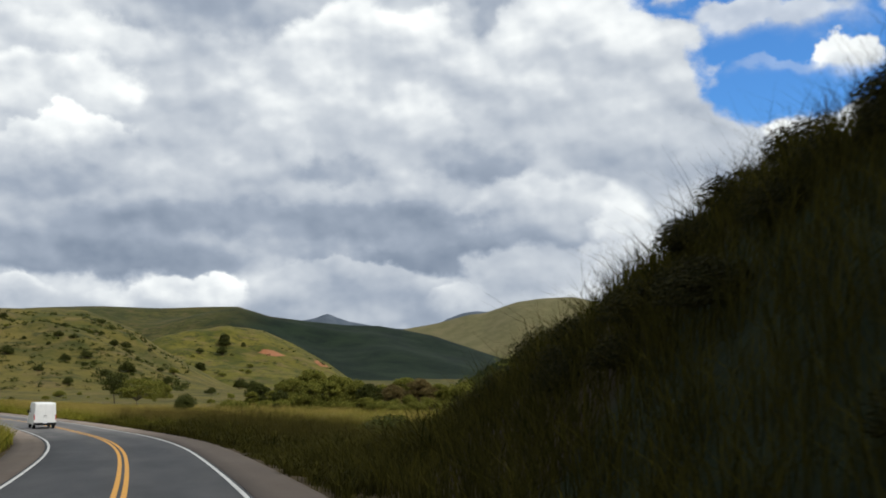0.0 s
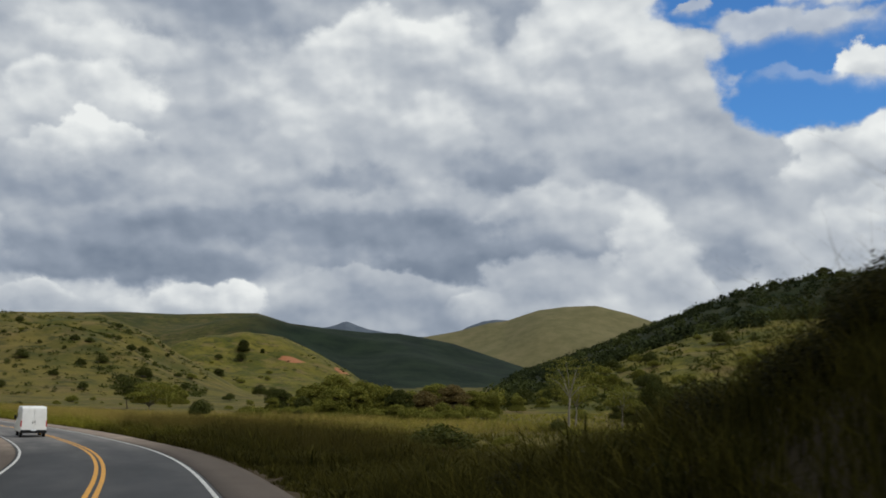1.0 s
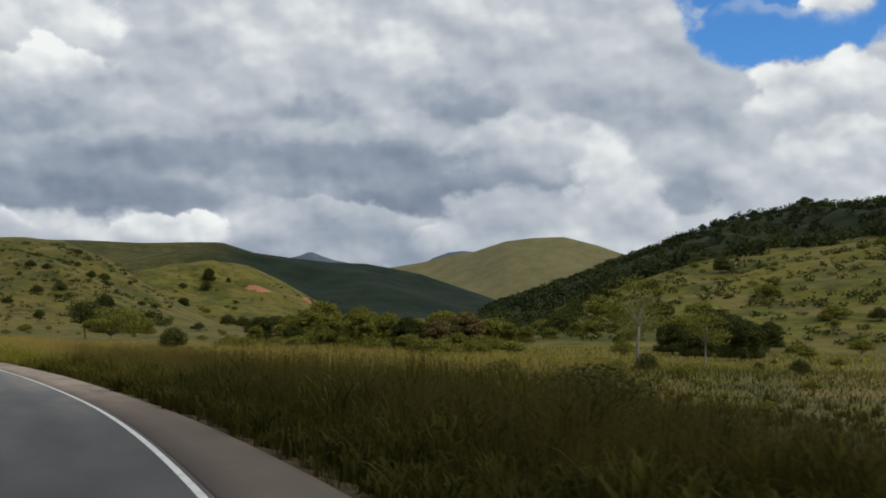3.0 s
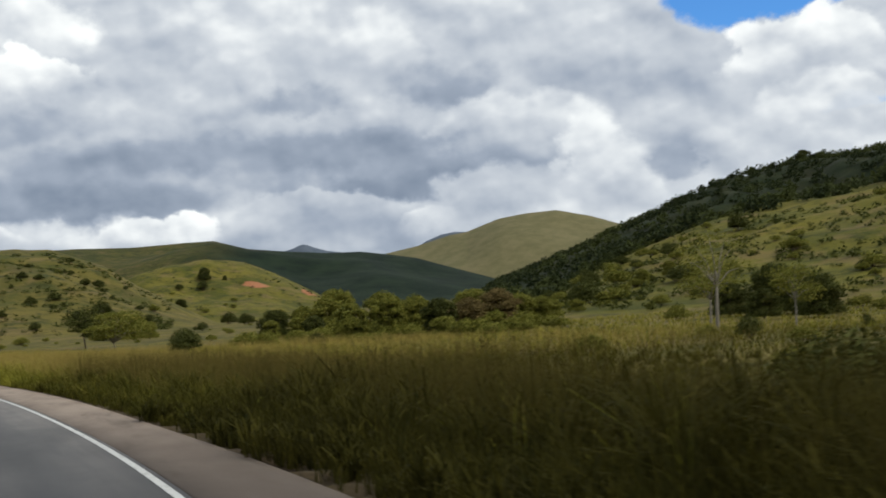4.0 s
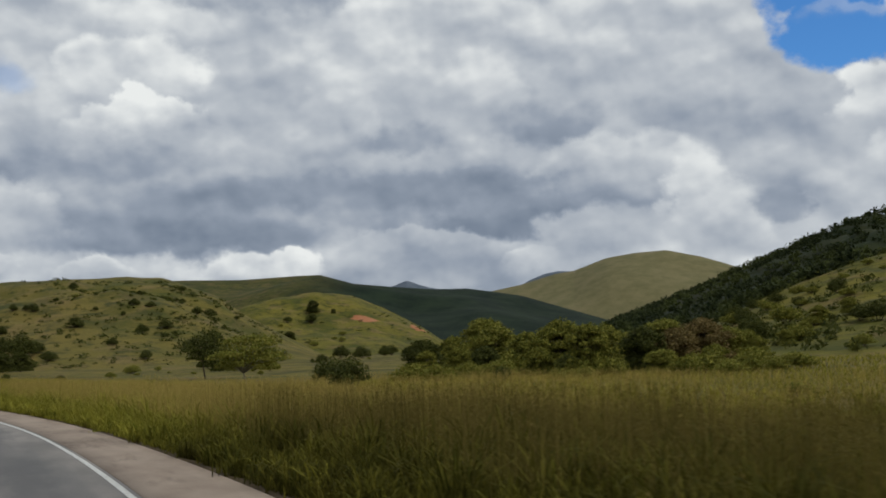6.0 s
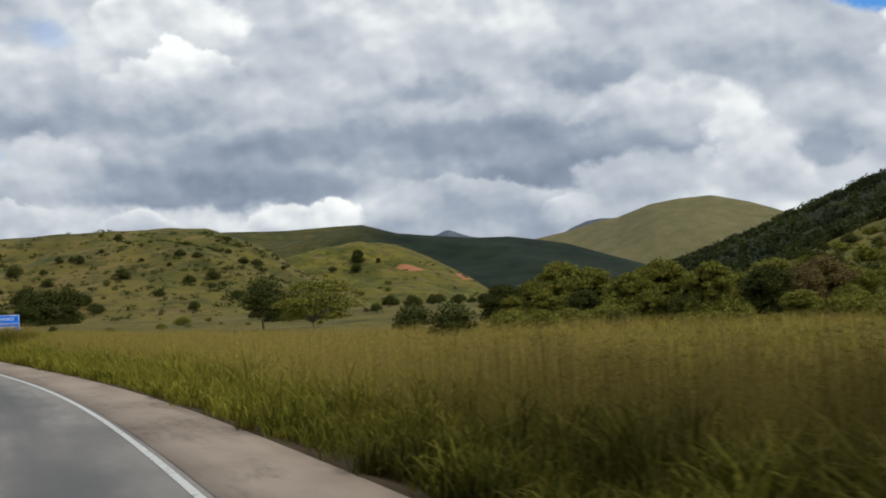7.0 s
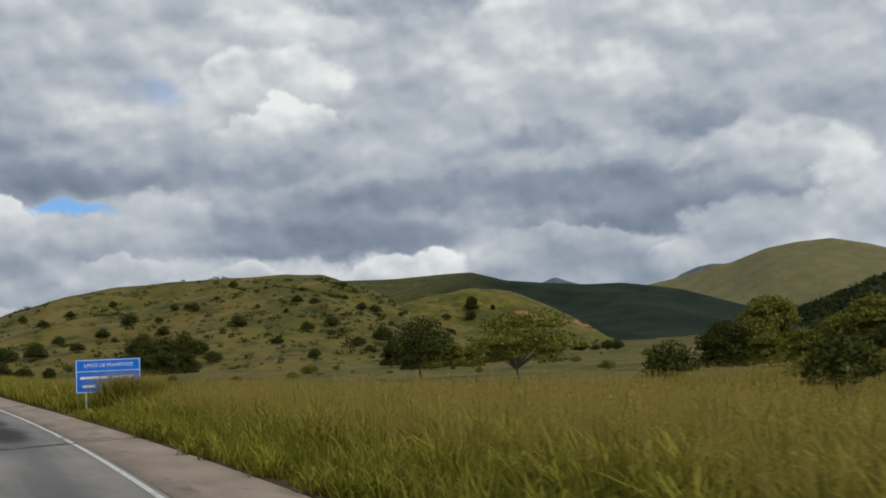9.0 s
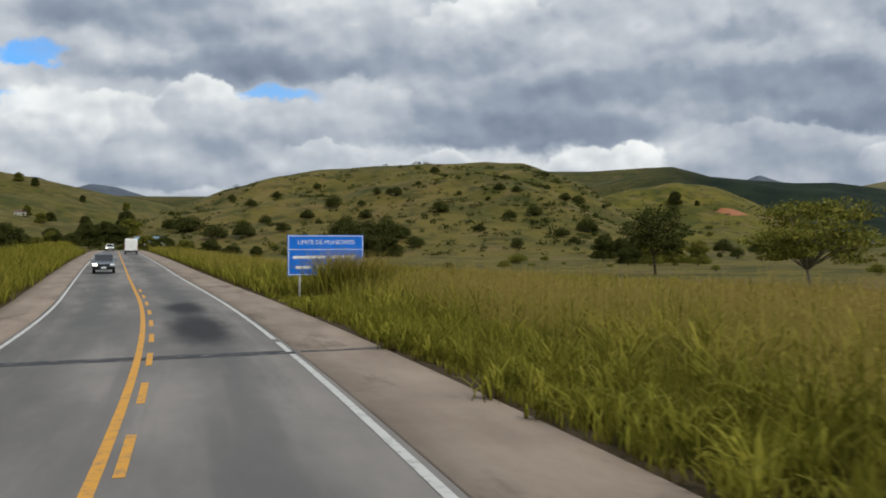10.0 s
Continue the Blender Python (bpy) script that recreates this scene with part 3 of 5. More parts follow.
def build_ground():
    az = np.radians(np.concatenate([np.arange(-180, -60, 3.0), np.arange(-60, -45, 0.6), np.arange(-45, -8, 0.22), np.arange(-8, 4, 0.1), np.arange(4, 32, 0.22), np.arange(32, 60, 0.8), np.arange(60, 120, 3.0), np.arange(120, 180, 0.8)]))
    r = [0.5]
    while r[-1] < 4900:
        q = r[-1]
        r.append(q + (1.3 if q < 200 else max(1.3, q * 0.011)))
    r = np.array(r)
    A, R = np.meshgrid(az, r)
    x, y = HUB[0] + R * np.sin(A), HUB[1] + R * np.cos(A)
    z, own = terrain(x.ravel(), y.ravel(), True)
    n, m = len(r), len(az)
    i, j = np.meshgrid(np.arange(n - 1), np.arange(m), indexing="ij")
    j2 = (j + 1) % m
    faces = np.stack([i * m + j, i * m + j2, (i + 1) * m + j2, (i + 1) * m + j], -1).reshape(-1, 4)[:, ::-1]
    names = list(HILLS)
    deg, rr = np.degrees(A).ravel(), R.ravel()
    wood_shade = np.where(own == names.index("wooded"), 0.85, 0.0)
    # dark hill: forest, with cloud shade in its colour, deepening to the right
    wood_shade = np.where(own == names.index("dark"), 0.35 + 0.65 * smoothstep(deg + (1950 - rr) / 160, -11.5, -6.5), wood_shade)
    haze_tint = np.where((own == names.index("peak")) | (own == names.index("blue")), 1.0, 0.0)
    tan = np.where(own == names.index("round"), 0.9, 0.0)
    dry = np.where(own == names.index("near"), 0.5, 0.0) + np.where((own < 0) & (rr > 60), 0.5, 0.0)
    sr, lr = road_coords(x.ravel(), y.ravel())
    # ground of the bank darkened as shade, through the woodland mask
    wood_shade = np.where((lr > 5.5) & (lr < 60) & (sr < 60) & (sr > -59), 0.95 * (1 - smoothstep(lr, 22, 40)) * (1 - smoothstep(sr, 40, 58)), wood_shade)
    earth = np.zeros(len(deg))
    for a, q, wa, wr in ((-7.4, 1056, 1.1, 18), (-4.8, 1078, 0.7, 40)):
        earth = np.maximum(earth, 1.1 - np.hypot((deg - a) / wa, (rr - q) / wr))
    # verge: earth and grass shadow in one tone; early field floor darkened as shade
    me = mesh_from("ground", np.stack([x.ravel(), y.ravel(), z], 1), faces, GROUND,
                   {"wood_shade": wood_shade, "tan": tan, "dry": np.clip(dry, 0, 1), "earth": np.clip(earth, 0, 1), "haze_tint": haze_tint, "lush": np.where((own == names.index("slope")) | (own == names.index("middle")) | (own < 0) & (rr < 130), 1.0, 0.0), "soil_shade": np.where((lr > EDGE_R - 1) & (lr < edge_right(sr) + 1.3) | (lr < EDGE_L + 1) & (lr > EDGE_L - 1), 0.9, np.where((lr > 5) & (lr < 900) & (sr > 20), 0.7 * (1 - smoothstep(lr, 20, 42)) * (1 - smoothstep(sr, 92, 118)), 0.0))}, True)
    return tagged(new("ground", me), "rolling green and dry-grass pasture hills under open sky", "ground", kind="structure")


build_ground()


# ---------------------------------------------------------------- road
def strip(name, s0, s1, lats, mat, lift=0.0, depth=0.0, step=1.0):
    """A ribbon that follows the road between offsets, with a turned-down edge where depth is given."""
    s = np.linspace(s0, s1, max(2, int((s1 - s0) / step) + 1))
    lats = list(lats)
    drop = [0.0] * len(lats)
    if depth:
        lats, drop = [lats[0] - 0.05, *lats, lats[-1] + 0.05], [depth, *drop, depth]
    vs, uvs = [], []
    for la, dr in zip(lats, drop):
        la = np.minimum(np.full(len(s), la), edge_right(s) + (0.05 if dr else 0.0))
        x, y, z = road_at(s, la)
        vs.append(np.stack([x, y, z + lift - dr], 1))
        uvs.append(np.stack([la, s], 1))
    n, k = len(s), len(lats)
    i, j = np.meshgrid(np.arange(k - 1), np.arange(n - 1), indexing="ij")
    f = np.stack([i * n + j, (i + 1) * n + j, (i + 1) * n + j + 1, i * n + j + 1], -1).reshape(-1, 4)
    return new(name, mesh_from(name, np.concatenate(vs), f, mat, uv=np.concatenate(uvs), smooth=False))


LINE_R, LINE_C, LINE_L = 1.98, -1.52, -5.12
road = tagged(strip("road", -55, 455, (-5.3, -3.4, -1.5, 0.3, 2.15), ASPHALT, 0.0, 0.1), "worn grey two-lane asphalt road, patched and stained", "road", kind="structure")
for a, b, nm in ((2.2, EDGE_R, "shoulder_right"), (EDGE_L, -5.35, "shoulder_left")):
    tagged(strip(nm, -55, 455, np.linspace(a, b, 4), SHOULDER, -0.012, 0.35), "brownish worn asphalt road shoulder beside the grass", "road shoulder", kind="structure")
for la, s0, s1 in ((LINE_R, -55, 186.2), (LINE_R, 186.8, 189.6), (LINE_R, 190.6, 455), (LINE_L, -55, 455)):
    strip("edge_line", s0, s1, (la - 0.07, la + 0.07), WHITE_LINE, 0.006).parent = road
strip("centre_line", -55, 455, (LINE_C - 0.08, LINE_C + 0.08), ORANGE_LINE, 0.006).parent = road

strip("centre_line", -55, 137, (LINE_C + 0.2, LINE_C + 0.36), ORANGE_LINE, 0.006).parent = road
for i in range(14):
    s0 = 141.7 + 6.2 * i
    dash = strip("centre_dash", s0, s0 + 3.0, (LINE_C + 0.2, LINE_C + 0.34), ORANGE_LINE, 0.006)
    dash.parent = road
seam_k = Mat("tar", 0.6, 0.3)
TAR = seam_k.color(seam_k.mix(seam_k.step(seam_k.noise(seam_k.pos(), 3.0, 5, 0.7), 0.5, 0.64), (0.016, 0.016, 0.018), (0.13, 0.12, 0.115)))
strip("tar_seam", 186.3, 187.2, (-5.2, -3.4, -1.5, 0.3, 2.1), TAR, 0.005).parent = road
strip("tar_seam", 186.7, 187.05, (2.25, 3.2, 4.2), TAR, -0.006).parent = road


# ---------------------------------------------------------------- plants
def leaves(blobs, count, size, seed, droop=0.3):
    """Leaf quads on the outer part of a set of blobs (centre, radii): vertices and faces."""
    r = np.random.RandomState(seed)
    vol = np.array([b[3] * b[4] * b[5] for b in blobs]) ** 0.67
    pick = r.choice(len(blobs), count, p=vol / vol.sum())
    b = np.array(blobs)[pick]
    d = r.normal(size=(count, 3))
    d /= np.linalg.norm(d, axis=1)[:, None]
    d[:, 2] = np.where(d[:, 2] < -0.35, d[:, 2] * 0.4, d[:, 2])
    c = b[:, :3] + d * b[:, 3:] * (r.uniform(0.2, 1.1, (count, 1)) ** 0.5 + np.abs(r.normal(0, 0.12, (count, 1))))
    u = r.normal(size=(count, 3))
    u[:, 2] -= droop
    u /= np.linalg.norm(u, axis=1)[:, None]
    v = np.cross(u, d + r.normal(scale=0.5, size=(count, 3)))
    v /= np.linalg.norm(v, axis=1)[:, None] + 1e-6
    k = size * r.uniform(0.6, 1.4, (count, 1))
    u, v = u * k, v * k * 0.45
    vs = np.stack([c - u, c + v, c + u, c - v], 1).reshape(-1, 3)
    return vs, np.arange(count * 4).reshape(-1, 4)


def tube(bm, pts, radii, sides=7):
    """A tapered limb through points."""
    rings = []
    for i, (p, rad) in enumerate(zip(pts, radii)):
        p = Vector(p)
        a = (Vector(pts[min(i + 1, len(pts) - 1)]) - Vector(pts[max(i - 1, 0)])).normalized()
        q = a.to_track_quat("Z", "X")
        rings.append([bm.verts.new(p + q @ Vector((rad * math.cos(t), rad * math.sin(t), 0))) for t in (2 * math.pi * j / sides for j in range(sides))])
    for a, b in zip(rings, rings[1:]):
        for j in range(sides):
            bm.faces.new((a[j], a[(j + 1) % sides], b[(j + 1) % sides], b[j]))
    bm.faces.new(rings[-1])


def make_tree(height, spread, mat, bark, seed, leaf_count=2600, leaf=0.2, bare=0.28, flat=0.75, label="", name="tree", clumps=11):
    """A tree with a forked trunk and a crown of leaf clumps; stands at the origin."""
    r = random.Random(seed)
    root = tagged(new(name), label, "tree")
    bm = bmesh.new()
    rad = height * 0.013 + 0.03
    fork = height * bare
    lean = Vector((r.uniform(-0.08, 0.08) * height, r.uniform(-0.08, 0.08) * height, fork))
    tube(bm, [(0, 0, -0.3), lean * 0.5 + Vector((r.uniform(-0.1, 0.1), 0, 0)), lean], [rad * 1.3, rad, rad * 0.85])
    blobs = []
    for i in range(clumps):
        a, q = 2 * math.pi * (i * 0.381966 + r.uniform(-0.06, 0.06)), math.sqrt((i + 0.4) / clumps)
        rr = spread / 2 * q * 0.8
        top = height * (1 - 0.42 * q * q * r.uniform(0.5, 1.3)) - height * (1 - bare) * 0.16
        top = max(top, fork + 0.3)
        c = Vector((math.cos(a) * rr, math.sin(a) * rr, top))
        mid = lean.lerp(c, 0.5) + Vector((r.uniform(-0.2, 0.2), r.uniform(-0.2, 0.2), height * 0.04))
        tube(bm, [lean * 0.96, mid, c], [rad * 0.55, rad * 0.34, rad * 0.1], 5)
        e = spread * r.uniform(0.11, 0.27) * math.sqrt(13 / clumps)
        blobs.append((*c, e, e * r.uniform(0.8, 1.1), e * flat * r.uniform(0.8, 1.1)))
        if q > 0.4:
            low = lean.lerp(c, 0.75)
            blobs.append((low.x, low.y, max(low.z - height * 0.08, fork * 0.8), e * 0.8, e * 0.8, e * 0.6))
    if bare < 0.1:
        for i in range(7):
            a = i * 0.9 + r.uniform(-0.2, 0.2)
            blobs.append((math.cos(a) * spread * 0.34, math.sin(a) * spread * 0.34, height * 0.17, spread * 0.2, spread * 0.2, height * 0.18))
    part("trunk", bm, bark, root, smooth=True)
    vs, fs = leaves(blobs, leaf_count, leaf, seed)
    crown = new("crown", mesh_from("crown", vs, fs, mat))
    crown.parent = root
    return root


def make_shrub(height, spread, mat, seed, leaf_count=900, leaf=0.16, label="", name="shrub", stems=8):
    """A low bush: leaf clumps over a few short stems, foliage down to the ground."""
    r = random.Random(seed)
    root = tagged(new(name), label, "shrub")
    bm, blobs = bmesh.new(), []
    for i in range(8):
        a, q = i * 2.4 + r.uniform(-0.3, 0.3), math.sqrt((i + 0.3) / 8)
        c = Vector((math.cos(a) * q * spread * 0.36, math.sin(a) * q * spread * 0.36, height * (0.62 - 0.3 * q * q) * r.uniform(0.8, 1.15)))
        if i < stems:
            tube(bm, [(0.1 * math.cos(a), 0.1 * math.sin(a), -0.2), c * 0.6, c], [0.05, 0.035, 0.012], 4)
        e = spread * r.uniform(0.17, 0.26)
        blobs.append((*c, e, e, height * r.uniform(0.25, 0.38)))
    part("stem", bm, BARK, root)
    vs, fs = leaves(blobs, leaf_count, leaf, seed + 7)
    vs[:, 2] = np.maximum(vs[:, 2], -0.1)
    crown = new("crown", mesh_from("crown", vs, fs, mat))
    crown.parent = root
    return root


def ground_z(x, y):
    return float(terrain(np.array([float(x)]), np.array([float(y)]))[0])


def polar(az, r):
    return HUB[0] + r * math.sin(radians(az)), HUB[1] + r * math.cos(radians(az))


rng = random.Random(11)


def plant(proto, x, y, size=1.0, turn=None, sink=0.1, group="", label=""):
    """A copy of a tree or shrub on the ground."""
    wide, tall = rng.uniform(0.85, 1.2), rng.uniform(0.72, 1.02)
    ob = copy_thing(proto, pose(x, y, ground_z(x, y) - sink * size, 0, 0, rng.uniform(0, 360) if turn is None else turn) @ Matrix.Diagonal((size * wide, size / wide, size * tall, 1)))
    return tagged(ob, label, group=group)


TREES = {
    "mid": make_tree(7.0, 6.5, LEAF_MID, BARK, 1, 15000, 0.17, 0.04, 0.75, clumps=24, label="broad green tree in the copse beyond the grass"),
    "mid2": make_tree(7.0, 6.0, LEAF_MID, BARK, 2, 15000, 0.17, 0.04, 0.85, clumps=24, label="round green tree in the copse beyond the grass"),
    "yellow": make_tree(7.0, 6.2, LEAF_YELLOW, BARK, 3, 15000, 0.17, 0.04, 0.8, clumps=24, label="yellow-green leafy tree in the copse"),
    "brown": make_tree(7.0, 6.4, LEAF_BROWN, BARK, 4, 15000, 0.17, 0.04, 0.8, clumps=24, label="tree with reddish-brown foliage in the copse"),
    "dark": make_tree(7.0, 6.4, LEAF_DARK, BARK, 5, 15000, 0.17, 0.04, 0.8, clumps=24, label="dense dark green tree on the pasture"),
}
SHRUBS = {
    "dark": make_shrub(2.7, 3.2, LEAF_DARK, 21, 3200, 0.11, "rounded dark green bush in the dry grass"),
    "mid": make_shrub(2.6, 3.8, LEAF_MID, 22, 2600, 0.13, "green bush growing on the pasture"),
    "olive": make_shrub(2.4, 3.8, LEAF_YELLOW, 23, 2400, 0.13, "olive-yellow bush growing on the pasture"),
}
protos = [*TREES.values(), *SHRUBS.values()]

# the copse across the field
for x, y, h, kind in ((-38, 240, 3.6, "mid2"), (-34, 244, 4.2, "mid"), (-29, 237, 7.0, "yellow"), (-25, 228, 7.2, "mid"), (-21, 241, 7.6, "mid2")):
    plant(TREES[kind], x, y, h / 7, group="trees of the copse")
for x, y, h, kind in ((-19, 212, 6.0, "mid"), (-15, 235, 7.0, "mid2"), (-12, 222, 6.4, "dark"), (-8, 228, 6.8, "brown"), (-6, 251, 8.2, "yellow")):
    plant(TREES[kind], x, y, h / 7, group="trees of the copse")
for x, y, h, kind in ((-2, 240, 7.4, "brown"), (2, 247, 6.6, "yellow"), (6, 255, 5.0, "yellow"), (-30, 225, 4.6, "dark"), (-16, 251, 8.0, "mid")):
    plant(TREES[kind], x, y, h / 7, group="trees of the copse")
for x, y, h, kind in ((-31.5, 300, 10.5, "yellow"), (-40, 262, 6, "dark"), (-36, 275, 6.5, "mid"), (-27, 262, 7.5, "mid2"), (-20, 262, 7.8, "yellow"), (-11, 246, 7.2, "mid"), (-4, 222, 4.6, "mid2"), (-12, 208, 4.2, "yellow"), (-24, 214, 4.4, "mid")):
    plant(TREES[kind], x, y, h / 7, sink=0.5, group="trees of the copse")
for i in range(28):
    plant(SHRUBS[rng.choice(("mid", "olive", "dark", "mid"))], rng.uniform(-38, 4), rng.uniform(200, 226), rng.uniform(0.7, 1.35), group="undergrowth of the copse")
for x, y, h, kind in ((14, 300, 4.5, "yellow"), (22, 320, 4.0, "mid"), (30, 330, 5.0, "yellow"), (39, 350, 4.6, "yellow"), (48, 372, 5.5, "mid2"), (58, 380, 5.0, "yellow")):
    plant(TREES[kind], x, y, h / 7, group="bushy trees at the foot of the slope")
# single trees and bushes of the field
tagged(copy_thing(SHRUBS["dark"], pose(-40, 184, ground_z(-40, 184) + 0.2, 0, 0, 30) @ Matrix.Scale(1.1, 4)), "round dark bush standing alone in the dry grass")
tagged(copy_thing(SHRUBS["dark"], pose(-3.4, 96, ground_z(-3.4, 96) - 0.1, 0, 0, 10) @ Matrix.Diagonal((1.7, 1.7, 0.95, 1))), "wide dark bush at the edge of the field")
for x, y, h, kind in ((10, 150, 1.9, "dark"), (-46.5, 215, 3.4, "dark"), (46, 210, 2.2, "mid"), (36, 172, 1.6, "mid"), (24, 150, 1.5, "dark"), (52, 232, 3.0, "mid"), (20, 215, 3.0, "olive"), (70, 250, 3.4, "mid")):
    plant(SHRUBS[kind], x, y, h / 2.6, group="bushes of the field")
for i in range(30):
    s0, lat = rng.uniform(66, 150), rng.uniform(20, 95)
    x, y, _ = road_at(s0, lat)
    plant(SHRUBS[rng.choice(("mid", "olive", "dark"))], float(x), float(y), rng.choice((0.25, 0.35, 0.5)) * rng.uniform(0.8, 1.3), group="bushes of the field")
for x, y, h in ((31, 192, 6.4), (60, 271, 6.2), (27, 200, 4.5), (33, 214, 7.6), (38, 221, 8.2), (29, 222, 6.0), (44, 232, 6.6)):
    plant(TREES["dark"], x, y, h / 7, group="dark trees of the field")
acacia = make_tree(8.0, 7.2, LEAF_DARK, BARK, 31, 4600, 0.2, 0.3, 0.6, "dark flat-crowned tree with a bare trunk in tall grass", "field_tree", 9)
acacia.matrix_basis = pose(-77.4, 277, ground_z(-77.4, 277) - 0.2, 0, 0, 40)
airy = make_tree(6.3, 10.0, LEAF_YELLOW, PALE_BARK, 32, 8200, 0.15, 0.24, 0.42, "wide airy yellow-green tree with pale branches", "field_tree", 26)
airy.matrix_basis = pose(-58.2, 225.5, ground_z(-58.2, 225.5), 0, 0, 0)
for x, y, h, seed in ((13.5, 172, 10.4, 33), (20.5, 170, 6.2, 34), (15.5, 182, 7.0, 35)):
    t = make_tree(h, h * 0.85, LEAF_YELLOW, PALE_BARK, seed, 2200, 0.12, 0.42, 0.5, "thin pale-trunked tree with sparse olive leaves", "pale_tree", 9)
    t.matrix_basis = pose(x, y, ground_z(x, y), 0, 0, seed * 40)
# clusters at the hill's foot and in the valley
for az, r, h, kind in ((-25.6, 395, 9, "dark"), (-24.6, 400, 9.5, "dark"), (-23.8, 405, 8, "dark"), (-26.6, 405, 7, "dark"), (-25.1, 412, 8.5, "dark"), (-31.2, 400, 7, "dark"), (-32.2, 405, 8, "mid"), (-33.0, 395, 8, "dark"), (-30.3, 410, 6, "dark")):
    plant(TREES[kind], *polar(az, r), h / 7, group="trees at the foot of the hill")
for az, r, h, kind in ((-33.8, 420, 8, "mid"), (-34.6, 430, 7, "dark"), (-29.3, 415, 5, "dark"), (-38.2, 300, 9, "dark"), (-39.6, 310, 10, "dark"), (-41.0, 300, 9, "dark"), (-42.6, 310, 11, "dark"), (-44.5, 300, 10, "mid"), (-37.2, 520, 10, "dark")):
    plant(TREES[kind], *polar(az, r), h / 7, group="trees at the foot of the hill")
for az, r, h, kind in ((-36.6, 560, 12, "dark"), (-36.0, 575, 12, "dark"), (-35.4, 560, 11, "dark"), (-35.0, 600, 10, "mid"), (-13.0, 285, 6.5, "yellow"), (-13.9, 280, 6.0, "yellow"), (-14.6, 290, 5.0, "dark"), (-12.2, 275, 5.0, "yellow"), (-15.2, 330, 6.5, "dark")):
    plant(TREES[kind], *polar(az, r), h / 7, group="trees at the foot of the hill")
for az, r, h, kind in ((-14.4, 345, 7, "dark"), (-13.6, 350, 7, "dark"), (-12.9, 355, 6.5, "mid"), (-10.0, 1071, 15, "dark"), (-11.2, 955, 11, "dark"), (-9.0, 1075, 6, "dark")):
    plant(TREES[kind], *polar(az, r), h / 7, group="trees at the foot of the hill")
# dark bushes on the near hill, with their widths
for az, r, w in ((-26.1, 587, 9), (-24.9, 579, 4.5), (-25.3, 479, 13), (-23.8, 483, 13), (-23.1, 491, 9), (-21.4, 549, 8), (-18.3, 535, 6.5), (-17.2, 543, 7.5), (-14.9, 521, 8.5), (-19.7, 503, 5.3), (-22.6, 469, 7), (-18.1, 465, 6), (-11.3, 1040, 8), (-10.1, 1040, 13), (-8.7, 627, 11), (-7.7, 508, 9)):
    plant(SHRUBS["dark"], *polar(az, r), w / 3.3, sink=0.2, group="bushes on the hillside")
for az, r, w in ((-21.5, 684, 6), (-18.7, 582, 5.6), (-17.9, 580, 5), (-15.7, 598, 7), (-15.1, 619, 7.5), (-16.4, 700, 5), (-18.4, 618, 4), (-19.2, 569, 3.3), (-20.5, 588, 3.4), (-23.6, 604, 4), (-22.3, 620, 3.6), (-16.1, 501, 7), (-13.1, 555, 5), (-12.6, 503, 6), (-15.6, 487, 5), (-13.8, 667, 4)):
    plant(SHRUBS["dark"], *polar(az, r), w / 3.3, sink=0.2, group="bushes on the hillside")
for az, r, w in ((-24.7, 560, 7), (-25.6, 497, 12), (-24.6, 499, 11), (-28.3, 515, 6.7), (-27.3, 567, 7), (-29.1, 561, 6), (-30, 507, 8.8), (-31.3, 512, 11), (-32.3, 568, 12), (-32.8, 568, 11), (-29.8, 602, 6.4), (-28.7, 648, 5.8), (-30.7, 666, 5), (-26.9, 670, 5), (-23.3, 600, 5.9), (-33.3, 580, 9)):
    plant(SHRUBS["dark"], *polar(az, r), w / 3.3, sink=0.2, group="bushes on the hillside")
for i in range(12):
    plant(SHRUBS["dark"], *polar(rng.uniform(-6.6, -3.2), rng.uniform(780, 810)), rng.uniform(2.4, 3.6), group="bushes on the hillside")
for i in range(20):
    az, r = rng.uniform(-37, -12), rng.uniform(450, 690)
    plant(SHRUBS[rng.choice(("dark", "mid"))], *polar(az, r), rng.choice((0.6, 0.8, 1.1, 1.6)) * rng.uniform(0.7, 1.2), group="bushes on the hillside")
for i in range(8):
    plant(SHRUBS[rng.choice(("dark", "mid"))], *polar(rng.uniform(-18, -11.5), rng.uniform(470, 690)), rng.uniform(1.0, 1.9), group="bushes on the hillside")
for i in range(8):
    plant(SHRUBS[rng.choice(("olive", "mid"))], *polar(rng.uniform(-15, -3), rng.uniform(880, 1150)), rng.uniform(1.0, 2.0), group="bushes on the hillside")
for i in range(34):
    plant(SHRUBS[rng.choice(("mid", "olive", "olive", "dark"))], *polar(rng.uniform(-26, 2), rng.uniform(180, 430)), rng.choice((0.3, 0.4, 0.6, 0.8, 1.3)) * rng.uniform(0.8, 1.2), group="bushes of the valley")
for i in range(44):
    plant(SHRUBS[rng.choice(("dark", "mid", "mid", "olive"))], *polar(rng.uniform(9, 30), rng.uniform(225, 505)), rng.choice((0.6, 0.9, 1.2, 1.8)) * rng.uniform(0.7, 1.2), group="bushes on the slope")
for i in range(34):
    plant(SHRUBS[rng.choice(("dark", "dark", "mid"))], *polar(rng.uniform(6, 19), rng.uniform(250, 420)), rng.uniform(1.4, 2.8), group="bushes on the slope")
bank = make_shrub(2.0, 2.6, LEAF_BANK_SHADED, 41, 6500, 0.05, "dark tangled weed and brush covering the roadside bank, shade put into its leaves", "bank_brush", 1)
